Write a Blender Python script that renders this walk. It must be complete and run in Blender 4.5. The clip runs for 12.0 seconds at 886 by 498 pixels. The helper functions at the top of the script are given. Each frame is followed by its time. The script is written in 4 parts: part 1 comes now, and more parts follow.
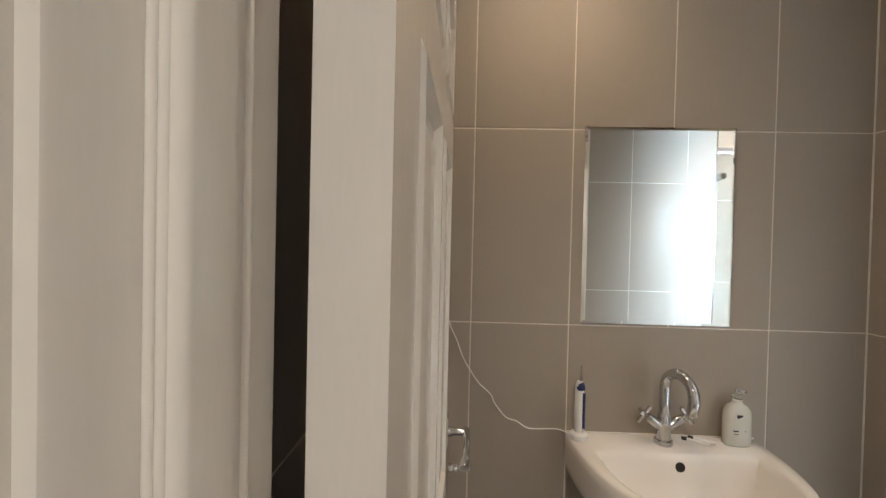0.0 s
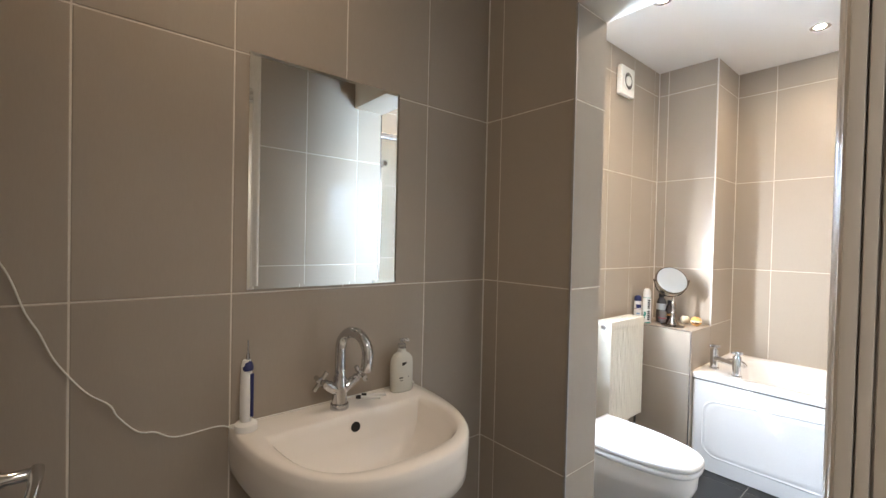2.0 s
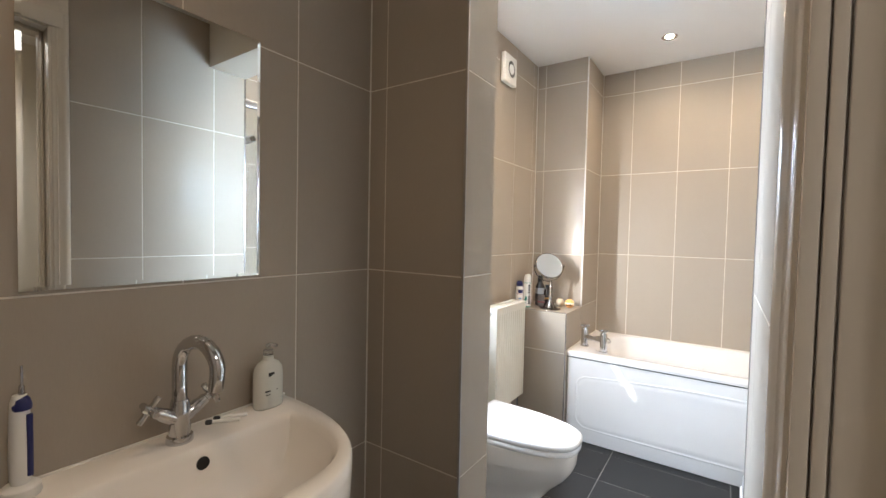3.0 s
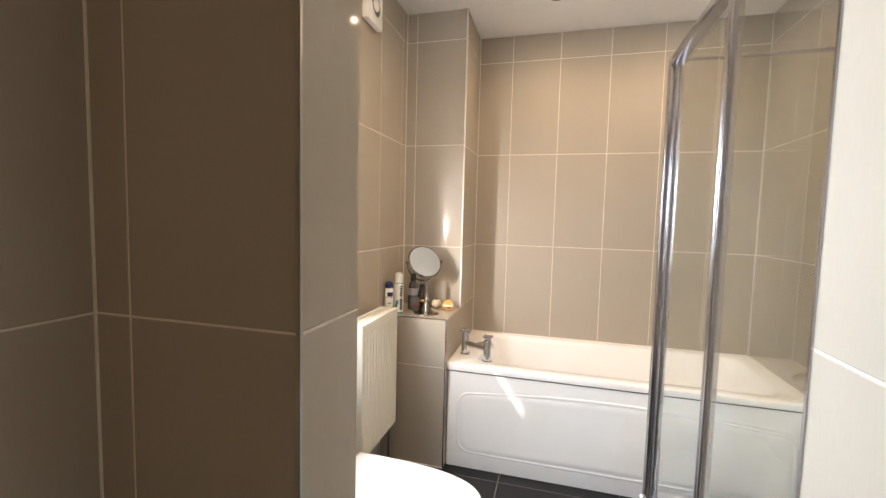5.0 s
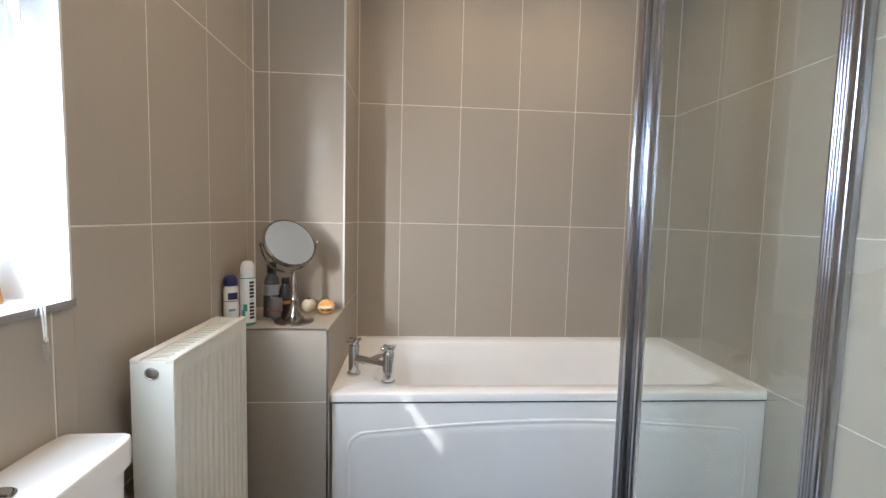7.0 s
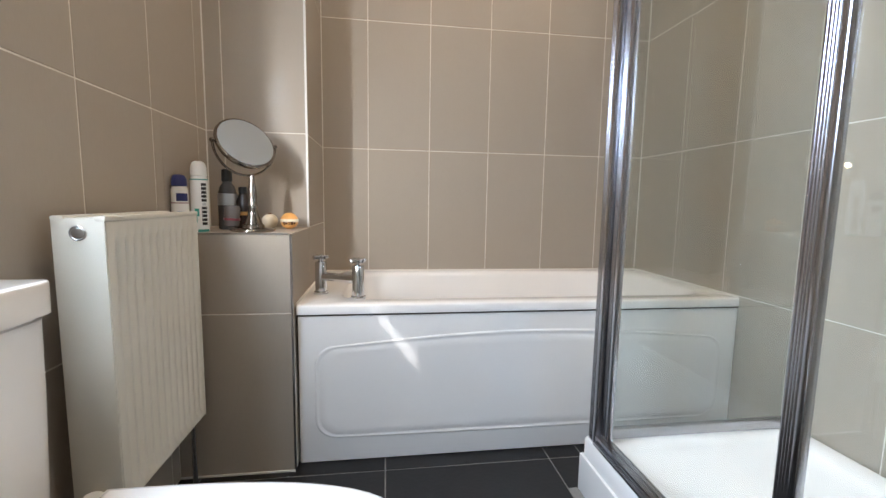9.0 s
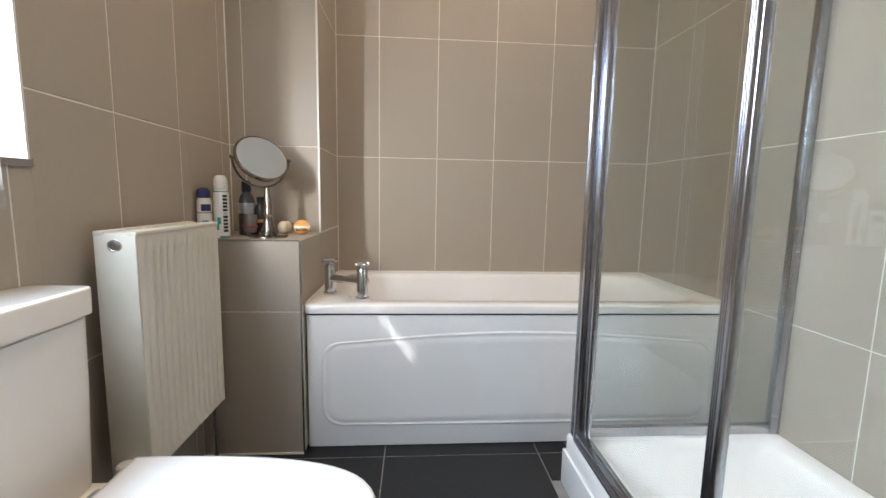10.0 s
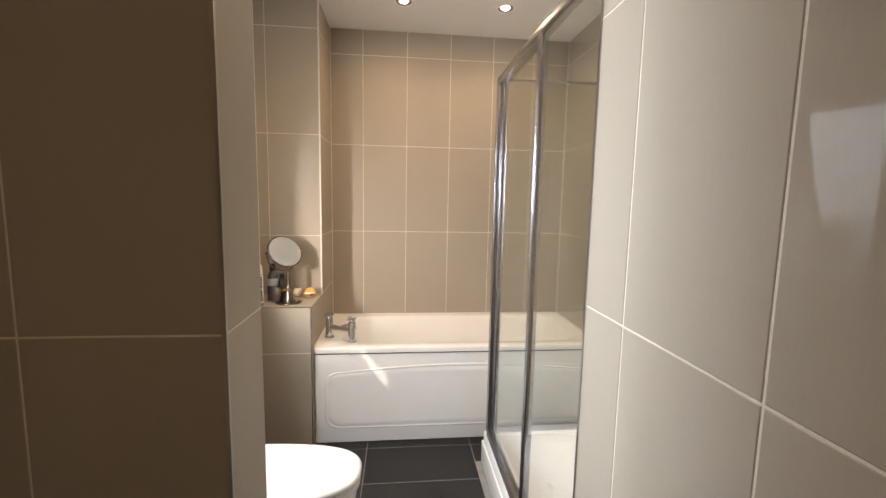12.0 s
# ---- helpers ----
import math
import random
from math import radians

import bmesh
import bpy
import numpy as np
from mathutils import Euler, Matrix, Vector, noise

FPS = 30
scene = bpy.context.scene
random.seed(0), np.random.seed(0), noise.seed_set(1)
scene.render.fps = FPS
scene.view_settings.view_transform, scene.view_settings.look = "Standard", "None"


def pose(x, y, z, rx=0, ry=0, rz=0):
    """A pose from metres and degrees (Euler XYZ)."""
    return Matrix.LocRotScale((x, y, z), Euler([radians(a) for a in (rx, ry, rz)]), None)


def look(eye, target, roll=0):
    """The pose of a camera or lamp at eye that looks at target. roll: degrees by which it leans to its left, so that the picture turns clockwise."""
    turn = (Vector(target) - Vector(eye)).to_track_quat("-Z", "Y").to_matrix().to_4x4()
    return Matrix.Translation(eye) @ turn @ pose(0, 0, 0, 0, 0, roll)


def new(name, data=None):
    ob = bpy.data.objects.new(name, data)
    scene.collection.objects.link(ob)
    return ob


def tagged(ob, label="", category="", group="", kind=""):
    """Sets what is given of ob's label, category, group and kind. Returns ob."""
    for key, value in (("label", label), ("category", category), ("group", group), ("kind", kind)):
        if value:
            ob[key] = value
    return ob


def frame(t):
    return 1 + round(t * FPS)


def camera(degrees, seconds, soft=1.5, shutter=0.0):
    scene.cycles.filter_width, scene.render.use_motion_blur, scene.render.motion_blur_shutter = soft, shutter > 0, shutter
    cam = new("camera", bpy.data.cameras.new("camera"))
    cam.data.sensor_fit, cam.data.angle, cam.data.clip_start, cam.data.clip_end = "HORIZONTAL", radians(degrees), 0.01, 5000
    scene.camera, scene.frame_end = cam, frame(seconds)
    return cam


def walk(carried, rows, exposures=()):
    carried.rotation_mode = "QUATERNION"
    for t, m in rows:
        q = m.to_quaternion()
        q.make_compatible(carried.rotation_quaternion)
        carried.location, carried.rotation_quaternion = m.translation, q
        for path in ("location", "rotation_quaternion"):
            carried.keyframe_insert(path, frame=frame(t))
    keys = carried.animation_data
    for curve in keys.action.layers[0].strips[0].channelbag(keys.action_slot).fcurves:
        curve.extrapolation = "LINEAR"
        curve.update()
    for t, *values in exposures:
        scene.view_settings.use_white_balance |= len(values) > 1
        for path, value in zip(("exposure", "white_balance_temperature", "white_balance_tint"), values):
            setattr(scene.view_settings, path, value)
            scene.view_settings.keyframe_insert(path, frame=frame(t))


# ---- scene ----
cam = camera(93.2, 12.0)
PATH = [
    (0, (0.075, 0.089, 1.423), (0.009, 2.088, 1.393), 1.3),
    (0.5, (0.073, 0.145, 1.372), (0.413, 2.116, 1.35), 1.3),
    (0.8, (0.081, 0.181, 1.35), (0.652, 2.098, 1.334), 1.4),
    (1, (0.097, 0.191, 1.351), (0.802, 2.063, 1.323), 1.4),
    (1.5, (0.123, 0.234, 1.335), (1.152, 1.948, 1.305), 1.4),
    (2, (0.156, 0.26, 1.318), (1.445, 1.789, 1.286), 1.3),
    (2.5, (0.205, 0.31, 1.307), (1.702, 1.635, 1.259), 1.3),
    (3, (0.275, 0.375, 1.303), (1.929, 1.498, 1.233), 1.2),
    (3.2, (0.317, 0.406, 1.295), (2.021, 1.451, 1.218), 1.3),
    (4.8, (0.751, 0.65, 1.327), (2.665, 1.215, 1.187), 1.4),
    (5, (0.814, 0.67, 1.346), (2.74, 1.189, 1.202), 1.4),
    (5.5, (0.984, 0.695, 1.359), (2.939, 1.094, 1.22), 1.5),
    (6, (1.177, 0.739, 1.345), (3.157, 0.978, 1.198), 1.5),
    (6.5, (1.35, 0.834, 1.266), (3.345, 0.885, 1.124), 1.4),
    (7, (1.464, 0.916, 1.213), (3.454, 0.778, 1.062), 1.4),
    (7.5, (1.516, 0.95, 1.14), (3.489, 0.674, 0.964), 1.3),
    (7.7, (1.53, 0.935, 1.094), (3.499, 0.637, 0.903), 0.9),
    (9.3, (1.519, 0.898, 0.917), (3.487, 0.641, 0.675), 1.0),
    (9.5, (1.505, 0.873, 0.923), (3.478, 0.655, 0.68), 1.0),
    (10, (1.404, 0.803, 0.978), (3.384, 0.666, 0.732), 1.1),
    (10.5, (1.223, 0.761, 1.082), (3.206, 0.685, 0.839), 1.0),
    (11, (1.026, 0.754, 1.209), (3.009, 0.695, 0.959), 0.9),
    (11.2, (0.966, 0.771, 1.245), (2.949, 0.635, 1.018), 1.0),
    (11.5, (0.837, 0.743, 1.304), (2.819, 0.636, 1.061), 1.0),
    (12, (0.628, 0.732, 1.402), (2.605, 0.526, 1.175), 1.1),
]
walk(cam, [(t, look(eye, target, roll)) for t, eye, target, roll in PATH],
     [(0.0, 1.4, 5950, 10), (1.0, 1.36, 5980, 11), (2.5, 1.0, 6080, 12), (3.5, 0.75, 6350, 12), (5.0, 0.62, 7050, 15), (5.5, 0.52, 7050, 15), (6.5, 0.0, 6120, 11),
      (7.5, 0.12, 5980, 12), (9.5, 0.12, 6180, 12), (10.5, -0.02, 6400, 11), (11.0, 0.15, 6800, 12), (11.5, 0.25, 7200, 14), (12.0, 0.28, 7500, 16)])

# ---- world, sun, large lights ----
SUN_DIR = Vector((1.0, -0.95, -1.37)).normalized()
world = bpy.data.worlds.new("world")
scene.world = world
world.use_nodes = True
wn = world.node_tree.nodes
sky = wn.new("ShaderNodeTexSky")
sky.sky_type, sky.sun_disc = "NISHITA", False
sky.sun_elevation = math.asin(-SUN_DIR.z)
sky.sun_rotation = math.atan2(-SUN_DIR.x, -SUN_DIR.y)
world.node_tree.links.new(sky.outputs[0], wn["Background"].inputs[0])
wn["Background"].inputs[1].default_value = 0.12

sun = new("sun", bpy.data.lights.new("sun", "SUN"))
sun.data.energy, sun.data.angle, sun.data.color = 4.0, radians(1.0), (1.0, 0.95, 0.88)
sun.matrix_world = look((0, 5, 5), Vector((0, 5, 5)) + SUN_DIR)

# daylight that the obscured panes spread into the room, mostly downwards from the sky
for x0, x1, watts, aim, wide in ((1.645, 1.775, 19.0, (1.55, 0.0, 0.80), 172), (1.800, 1.950, 20.0, (1.75, 0.0, 0.80), 172),
                                 (1.985, 2.270, 12.5, (1.35, 0.32, 0.25), 120)):
    daylight = new("window_daylight", bpy.data.lights.new("window_daylight", "AREA"))
    daylight.data.shape, daylight.data.size, daylight.data.size_y = "RECTANGLE", x1 - x0, 0.78
    daylight.data.energy, daylight.data.color, daylight.data.spread = watts, (0.69, 0.85, 1.0), radians(wide)
    daylight.matrix_world = look(((x0 + x1) / 2, 1.745, 1.45), aim)
# added lamp at the window's left edge, aimed along the wall to brighten the corner column
glow = new("column_fill", bpy.data.lights.new("column_fill", "AREA"))
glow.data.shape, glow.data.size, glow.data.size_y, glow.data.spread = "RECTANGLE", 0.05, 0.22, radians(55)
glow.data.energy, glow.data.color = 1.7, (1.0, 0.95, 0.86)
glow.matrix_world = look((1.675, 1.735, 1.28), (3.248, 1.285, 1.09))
LAMP_W, ENTRY_W, HALL_FILL_W = 10.0, 7.4, 40.0     # watts of the downlights; the hall one is unseen, added as fill


# ---- materials ----
def material(name, base, rough=0.5, metal=0.0, vary=0.06, scale=6.0, grain=0.0, grain_scale=300.0, bump=0.0,
             bump_scale=80.0, stretch=(1, 1, 1), rough_vary=0.0, per_object=0.0, transmission=0.0, ior=1.45, coat=0.0, coat_rough=0.05, gloss=0.5):
    """A principled surface with soft stains, fine grain, relief and a shift from piece to piece."""
    m = bpy.data.materials.new(name)
    m.use_nodes = True
    nt = m.node_tree
    n, link = nt.nodes, nt.links.new
    b = n["Principled BSDF"]
    b.inputs["Base Color"].default_value = (*base, 1)
    b.inputs["Roughness"].default_value = rough
    b.inputs["Metallic"].default_value = metal
    b.inputs["IOR"].default_value = ior
    b.inputs["Transmission Weight"].default_value = transmission
    b.inputs["Specular IOR Level"].default_value = gloss
    b.inputs["Coat Weight"].default_value = coat
    b.inputs["Coat Roughness"].default_value = coat_rough
    mapping = n.new("ShaderNodeMapping")
    mapping.inputs["Scale"].default_value = stretch
    geo = n.new("ShaderNodeNewGeometry")
    link(geo.outputs["Position"], mapping.inputs["Vector"])
    if vary or grain or per_object:
        stain = n.new("ShaderNodeTexNoise")
        stain.inputs["Scale"].default_value, stain.inputs["Detail"].default_value = scale, 5
        fine = n.new("ShaderNodeTexNoise")
        fine.inputs["Scale"].default_value, fine.inputs["Detail"].default_value = grain_scale, 3
        link(mapping.outputs[0], stain.inputs["Vector"])
        link(mapping.outputs[0], fine.inputs["Vector"])
        info = n.new("ShaderNodeObjectInfo")

        def spread(sock, amount):
            r = n.new("ShaderNodeMapRange")
            r.inputs["To Min"].default_value, r.inputs["To Max"].default_value = 1 - amount, 1 + amount
            link(sock, r.inputs["Value"])
            return r.outputs[0]

        def times(a, c):
            k = n.new("ShaderNodeMath")
            k.operation = "MULTIPLY"
            link(a, k.inputs[0]), link(c, k.inputs[1])
            return k.outputs[0]
        value = times(times(spread(stain.outputs[0], vary * 2), spread(fine.outputs[0], grain * 2)),
                      spread(info.outputs["Random"], per_object))
        mix = n.new("ShaderNodeVectorMath")
        mix.operation = "SCALE"
        mix.inputs[0].default_value = base
        link(value, mix.inputs["Scale"])
        link(mix.outputs[0], b.inputs["Base Color"])
        if rough_vary:
            r = n.new("ShaderNodeMapRange")
            r.inputs["To Min"].default_value, r.inputs["To Max"].default_value = max(0.02, rough - rough_vary), rough + rough_vary
            link(stain.outputs[0], r.inputs["Value"])
            link(r.outputs[0], b.inputs["Roughness"])
    if bump:
        t = n.new("ShaderNodeTexNoise")
        t.inputs["Scale"].default_value, t.inputs["Detail"].default_value = bump_scale, 3
        link(mapping.outputs[0], t.inputs["Vector"])
        bp = n.new("ShaderNodeBump")
        bp.inputs["Strength"].default_value, bp.inputs["Distance"].default_value = bump, 0.002
        link(t.outputs[0], bp.inputs["Height"])
        link(bp.outputs[0], b.inputs["Normal"])
    return m


def glowing(name, colour, strength):
    m = bpy.data.materials.new(name)
    m.use_nodes = True
    b = m.node_tree.nodes["Principled BSDF"]
    b.inputs["Base Color"].default_value = (*colour, 1)
    b.inputs["Emission Color"].default_value = (*colour, 1)
    b.inputs["Emission Strength"].default_value = strength
    return m


TILE = material("taupe_glazed_tile", (0.385, 0.338, 0.285), 0.56, vary=0.03, scale=3.0, grain=0.02, grain_scale=420,
                bump=0.010, bump_scale=9, rough_vary=0.05, coat=0.08, coat_rough=0.012, gloss=0.13, per_object=0.025, stretch=(1, 1, 0.12))
GROUT = material("cream_grout", (0.72, 0.67, 0.60), 0.8, vary=0.08, scale=12, grain=0.08)
FLOOR_TILE = material("black_slate_tile", (0.013, 0.0125, 0.013), 0.30, vary=0.18, scale=7, grain=0.12, grain_scale=260,
                      bump=0.25, bump_scale=60, rough_vary=0.08, per_object=0.08)
FLOOR_GROUT = material("grey_floor_grout", (0.24, 0.23, 0.22), 0.85, vary=0.15, scale=20, grain=0.1)
CEILING = material("white_ceiling_paint", (0.82, 0.80, 0.77), 0.75, vary=0.02, scale=2, grain=0.02, bump=0.06, bump_scale=220)
PLASTER = material("cream_wall_paint", (0.72, 0.67, 0.58), 0.7, vary=0.03, scale=3, grain=0.02, bump=0.06, bump_scale=200)
GLOSS = material("white_gloss_woodwork", (0.73, 0.69, 0.63), 0.16, vary=0.03, scale=5, grain=0.015, bump=0.14, bump_scale=40, stretch=(1, 1, 0.15))
CERAMIC = material("white_ceramic", (0.81, 0.77, 0.72), 0.10, vary=0.015, scale=5, rough_vary=0.03)
ACRYLIC = material("white_acrylic", (0.87, 0.86, 0.855), 0.16, vary=0.02, scale=4, rough_vary=0.04)
SEAT = material("white_seat_plastic", (0.78, 0.77, 0.765), 0.16, vary=0.015, scale=8)
RADPAINT = material("cream_radiator_enamel", (0.70, 0.67, 0.59), 0.28, vary=0.03, scale=6, grain=0.015)
PVC = material("white_window_plastic", (0.76, 0.77, 0.78), 0.3, vary=0.02, scale=6)
REVEAL = material("white_reveal_tile", (0.68, 0.67, 0.655), 0.35, vary=0.03, scale=5)
CHROME = material("polished_chrome", (0.62, 0.63, 0.65), 0.08, 1.0, vary=0.05, scale=25, rough_vary=0.04)
ALU = material("brushed_aluminium", (0.47, 0.47, 0.50), 0.20, 1.0, vary=0.07, scale=9, grain=0.05, stretch=(1, 1, 0.05), rough_vary=0.06)
NICKEL = material("brushed_nickel", (0.30, 0.265, 0.23), 0.15, 1.0, vary=0.06, scale=30, rough_vary=0.05)
MIRROR = material("silvered_mirror", (0.86, 0.88, 0.87), 0.015, 1.0, vary=0.0)
GLASS = material("clear_glass", (0.840, 0.868, 0.850), 0.0, transmission=1.0, vary=0.0)
BOTTLE = material("clear_plastic", (0.86, 0.87, 0.86), 0.12, transmission=0.85, vary=0.0)
AMBER = material("amber_oil", (0.85, 0.36, 0.03), 0.05, transmission=0.35, vary=0.0)
CLEAR = material("clear_bottle_glass", (0.98, 0.98, 0.97), 0.0, transmission=1.0, vary=0.0)
DIM_STEEL = material("dull_steel_trim", (0.40, 0.38, 0.36), 0.38, 1.0, vary=0.1, scale=20)
# near-black, painted in for the shade inside holes and narrow gaps
DARK = material("gap_shade_black", (0.012, 0.011, 0.010), 0.6, vary=0.1)
RUBBER = material("dark_gasket", (0.03, 0.03, 0.035), 0.55, vary=0.1)
WHITEP = material("white_plastic", (0.82, 0.81, 0.78), 0.35, vary=0.02, scale=10)
NAVY = material("navy_plastic", (0.02, 0.025, 0.12), 0.35, vary=0.05)
BLACK = material("black_plastic", (0.02, 0.02, 0.02), 0.35, vary=0.05)
GREEN = material("green_print", (0.05, 0.30, 0.24), 0.35, vary=0.05)
SILVERP = material("silver_print", (0.55, 0.56, 0.56), 0.3, 0.6, vary=0.03)
MAROON = material("maroon_print", (0.22, 0.04, 0.05), 0.4, vary=0.05)
BROWNL = material("brown_liquid", (0.10, 0.045, 0.025), 0.15, vary=0.1)
ORANGE = material("orange_wax", (0.78, 0.40, 0.12), 0.5, vary=0.12, scale=40, bump=0.1)
CREAM = material("cream_wax", (0.78, 0.68, 0.52), 0.55, vary=0.08, scale=40)
REED = material("rattan_reed", (0.55, 0.28, 0.10), 0.7, vary=0.15, scale=60)
FABRIC = material("white_blind_fabric", (0.80, 0.79, 0.76), 0.8, vary=0.03, grain=0.04, bump=0.1, bump_scale=500)
SEALANT = material("white_sealant", (0.76, 0.73, 0.68), 0.4, vary=0.08, scale=20)
LAMP_ON = glowing("lamp_lens", (1.0, 0.80, 0.56), 240.0)

FROST = bpy.data.materials.new("obscured_glass")
FROST.use_nodes = True
fn, fl = FROST.node_tree.nodes, FROST.node_tree.links.new
fb = fn["Principled BSDF"]
fb.inputs["Base Color"].default_value = (0.9, 0.93, 0.93, 1)
fb.inputs["Roughness"].default_value = 0.25
ft = fn.new("ShaderNodeBsdfTranslucent")
ft.inputs["Color"].default_value = (0.92, 0.96, 0.97, 1)
fm = fn.new("ShaderNodeMixShader")
fm.inputs[0].default_value = 0.8
fl(fb.outputs[0], fm.inputs[1]), fl(ft.outputs[0], fm.inputs[2])
fl(fm.outputs[0], fn["Material Output"].inputs[0])


# ---- mesh helpers ----
def quads(bm, rings, closed=True, cap0=False, cap1=False):
    """A skin over rings of points, each ring with the same count."""
    vs = [[bm.verts.new(p) for p in r] for r in rings]
    n = len(vs[0])
    for a, b in zip(vs, vs[1:]):
        for i in range(n if closed else n - 1):
            j = (i + 1) % n
            bm.faces.new((a[i], a[j], b[j], b[i]))
    if cap0:
        bm.faces.new(vs[0][::-1])
    if cap1:
        bm.faces.new(vs[-1])
    return vs


def box(bm, x0, x1, y0, y1, z0, z1, bevel=0.0, seg=2):
    m = Matrix.LocRotScale(((x0 + x1) / 2, (y0 + y1) / 2, (z0 + z1) / 2), None, (x1 - x0, y1 - y0, z1 - z0))
    vs = bmesh.ops.create_cube(bm, size=1, matrix=m)["verts"]
    if bevel:
        es = list({e for v in vs for e in v.link_edges})
        bmesh.ops.bevel(bm, geom=es, offset=bevel, segments=seg, affect="EDGES", profile=0.6)


def turned(bm, axis_from, axis_to, profile, seg=24):
    """A turned body: (distance along the axis, radius) rows round the line between two points."""
    a, b = Vector(axis_from), Vector(axis_to)
    d = (b - a).normalized()
    u = d.orthogonal().normalized()
    v = d.cross(u)
    rings = []
    for s, r in profile:
        c = a + d * s
        rings.append([c + (u * math.cos(t) + v * math.sin(t)) * max(r, 1e-4) for t in np.linspace(0, 2 * math.pi, seg, endpoint=False)])
    quads(bm, rings, True, True, True)


def rod(bm, p0, p1, r, seg=14, bevel=0.0):
    length = (Vector(p1) - Vector(p0)).length
    if bevel:
        turned(bm, p0, p1, [(0, r - bevel), (bevel, r), (length - bevel, r), (length, r - bevel)], seg)
    else:
        turned(bm, p0, p1, [(0, r), (length, r)], seg)


def tube(bm, points, r, seg=10, radii=None):
    pts = [Vector(p) for p in points]
    rings, u = [], None
    for i, p in enumerate(pts):
        d = (pts[min(i + 1, len(pts) - 1)] - pts[max(i - 1, 0)]).normalized()
        u = d.orthogonal().normalized() if u is None else (u - d * u.dot(d)).normalized()
        v = d.cross(u)
        rr = radii[i] if radii else r
        rings.append([p + (u * math.cos(t) + v * math.sin(t)) * rr for t in np.linspace(0, 2 * math.pi, seg, endpoint=False)])
    quads(bm, rings, True, True, True)


def spline(points, n=8):
    """Points along a smooth line through the given ones."""
    p = [Vector(q) for q in points]
    p = [p[0] * 2 - p[1], *p, p[-1] * 2 - p[-2]]
    out = []
    for i in range(1, len(p) - 2):
        for k in range(n):
            t = k / n
            out.append(0.5 * ((2 * p[i]) + (p[i + 1] - p[i - 1]) * t + (2 * p[i - 1] - 5 * p[i] + 4 * p[i + 1] - p[i + 2]) * t * t
                              + (3 * p[i] - p[i - 1] - 3 * p[i + 1] + p[i + 2]) * t ** 3))
    out.append(p[-2])
    return out


def thing(name, at, label, category, group="", kind=""):
    ob = new(name)
    ob.empty_display_size = 0.05
    ob.location = at
    return tagged(ob, label, category, group, kind)


def base_of(ob):
    while ob.parent:
        ob = ob.parent
    return ob.location.copy()


def mesh_of(name, bm, mat, smooth=True, sharp=35):
    bmesh.ops.recalc_face_normals(bm, faces=bm.faces)
    me = bpy.data.meshes.new(name)
    if smooth:
        limit = radians(sharp)
        for f in bm.faces:
            f.smooth = True
        for e in bm.edges:
            e.smooth = len(e.link_faces) == 2 and e.calc_face_angle(0) < limit
    bm.to_mesh(me)
    bm.free()
    me.materials.append(mat)
    return me


def part(name, bm, mat, parent=None, label="", smooth=True, sharp=35):
    """Links a bmesh, drawn in world places, as one mesh under a thing or a part."""
    if parent is not None:
        bmesh.ops.translate(bm, verts=bm.verts, vec=-base_of(parent))
    ob = new(name, mesh_of(name, bm, mat, smooth, sharp))
    if parent is not None:
        ob.parent = parent
    if label:
        tagged(ob, label)
    return ob


def slab(name, mat, x0, x1, y0, y1, z0, z1, label="", category="", parent=None, bevel=0.0, kind="structure"):
    bm = bmesh.new()
    box(bm, x0, x1, y0, y1, z0, z1, bevel)
    ob = part(name, bm, mat, parent, label)
    if parent is None:
        tagged(ob, label, category, kind=kind)
    return ob


def piece(name, mat, parent, *dims, bevel=0.0, label=""):
    bm = bmesh.new()
    box(bm, *dims, bevel)
    return part(name, bm, mat, parent, label)


# ---- the plan ----
BASIN_Y, NIB_X0, NIB_X1, NIB_Y = 1.396, 1.322, 1.503, 1.013
DOOR_Y, WINDOW_Y, COL_X, COL_Y = 0.320, 1.577, 3.248, 1.210
END_X, SHOWER_Y, CEIL, BEAM_Z, LEFT_X = 3.665, -0.468, 2.550, 2.080, -0.110
BLOCK_X, BLOCK_Z = 2.920, 0.815
HALL_Y = 0.185
JAMB_L, JAMB_R, DOOR_TOP = -0.020, 0.745, 2.030
WIN_X0, WIN_X1, WIN_Z0, WIN_Z1, WIN_Y = 1.640, 2.317, 1.036, 2.150, 1.770
G = 0.0012     # depth of the joints behind the faces of the tiles

# walls, whose faces lie behind their tiles
wall_basin = slab("wall_basin", GROUT, LEFT_X - 0.1, NIB_X0 + G, BASIN_Y + G, BASIN_Y + 0.28, -0.05, CEIL, "wall of large taupe tiles behind the wash basin", "wall")
wall_nib = slab("wall_nib", GROUT, NIB_X0 + G, NIB_X1 - G, NIB_Y + G, BASIN_Y + 0.28, -0.05, CEIL, "short tiled wall end beside the wash basin", "wall")
wall_left = slab("wall_left", GROUT, LEFT_X - 0.1, LEFT_X - G, DOOR_Y - G, BASIN_Y + G, -0.05, CEIL, "tiled wall behind the open door", "wall")
wall_door = slab("wall_door", GROUT, JAMB_R + 0.025, NIB_X1 - G, HALL_Y, DOOR_Y - G, -0.05, CEIL, "taupe tiled wall beside the doorway", "wall")
slab("wall_over_door", GROUT, LEFT_X, JAMB_R + 0.025, HALL_Y, DOOR_Y - G, DOOR_TOP + 0.03, CEIL, "wall above the doorway", "wall")
slab("wall_hinge_side", PLASTER, LEFT_X - 0.1, JAMB_L - 0.025, HALL_Y, DOOR_Y - G, -0.05, CEIL, "narrow wall on the hinge side of the doorway", "wall")
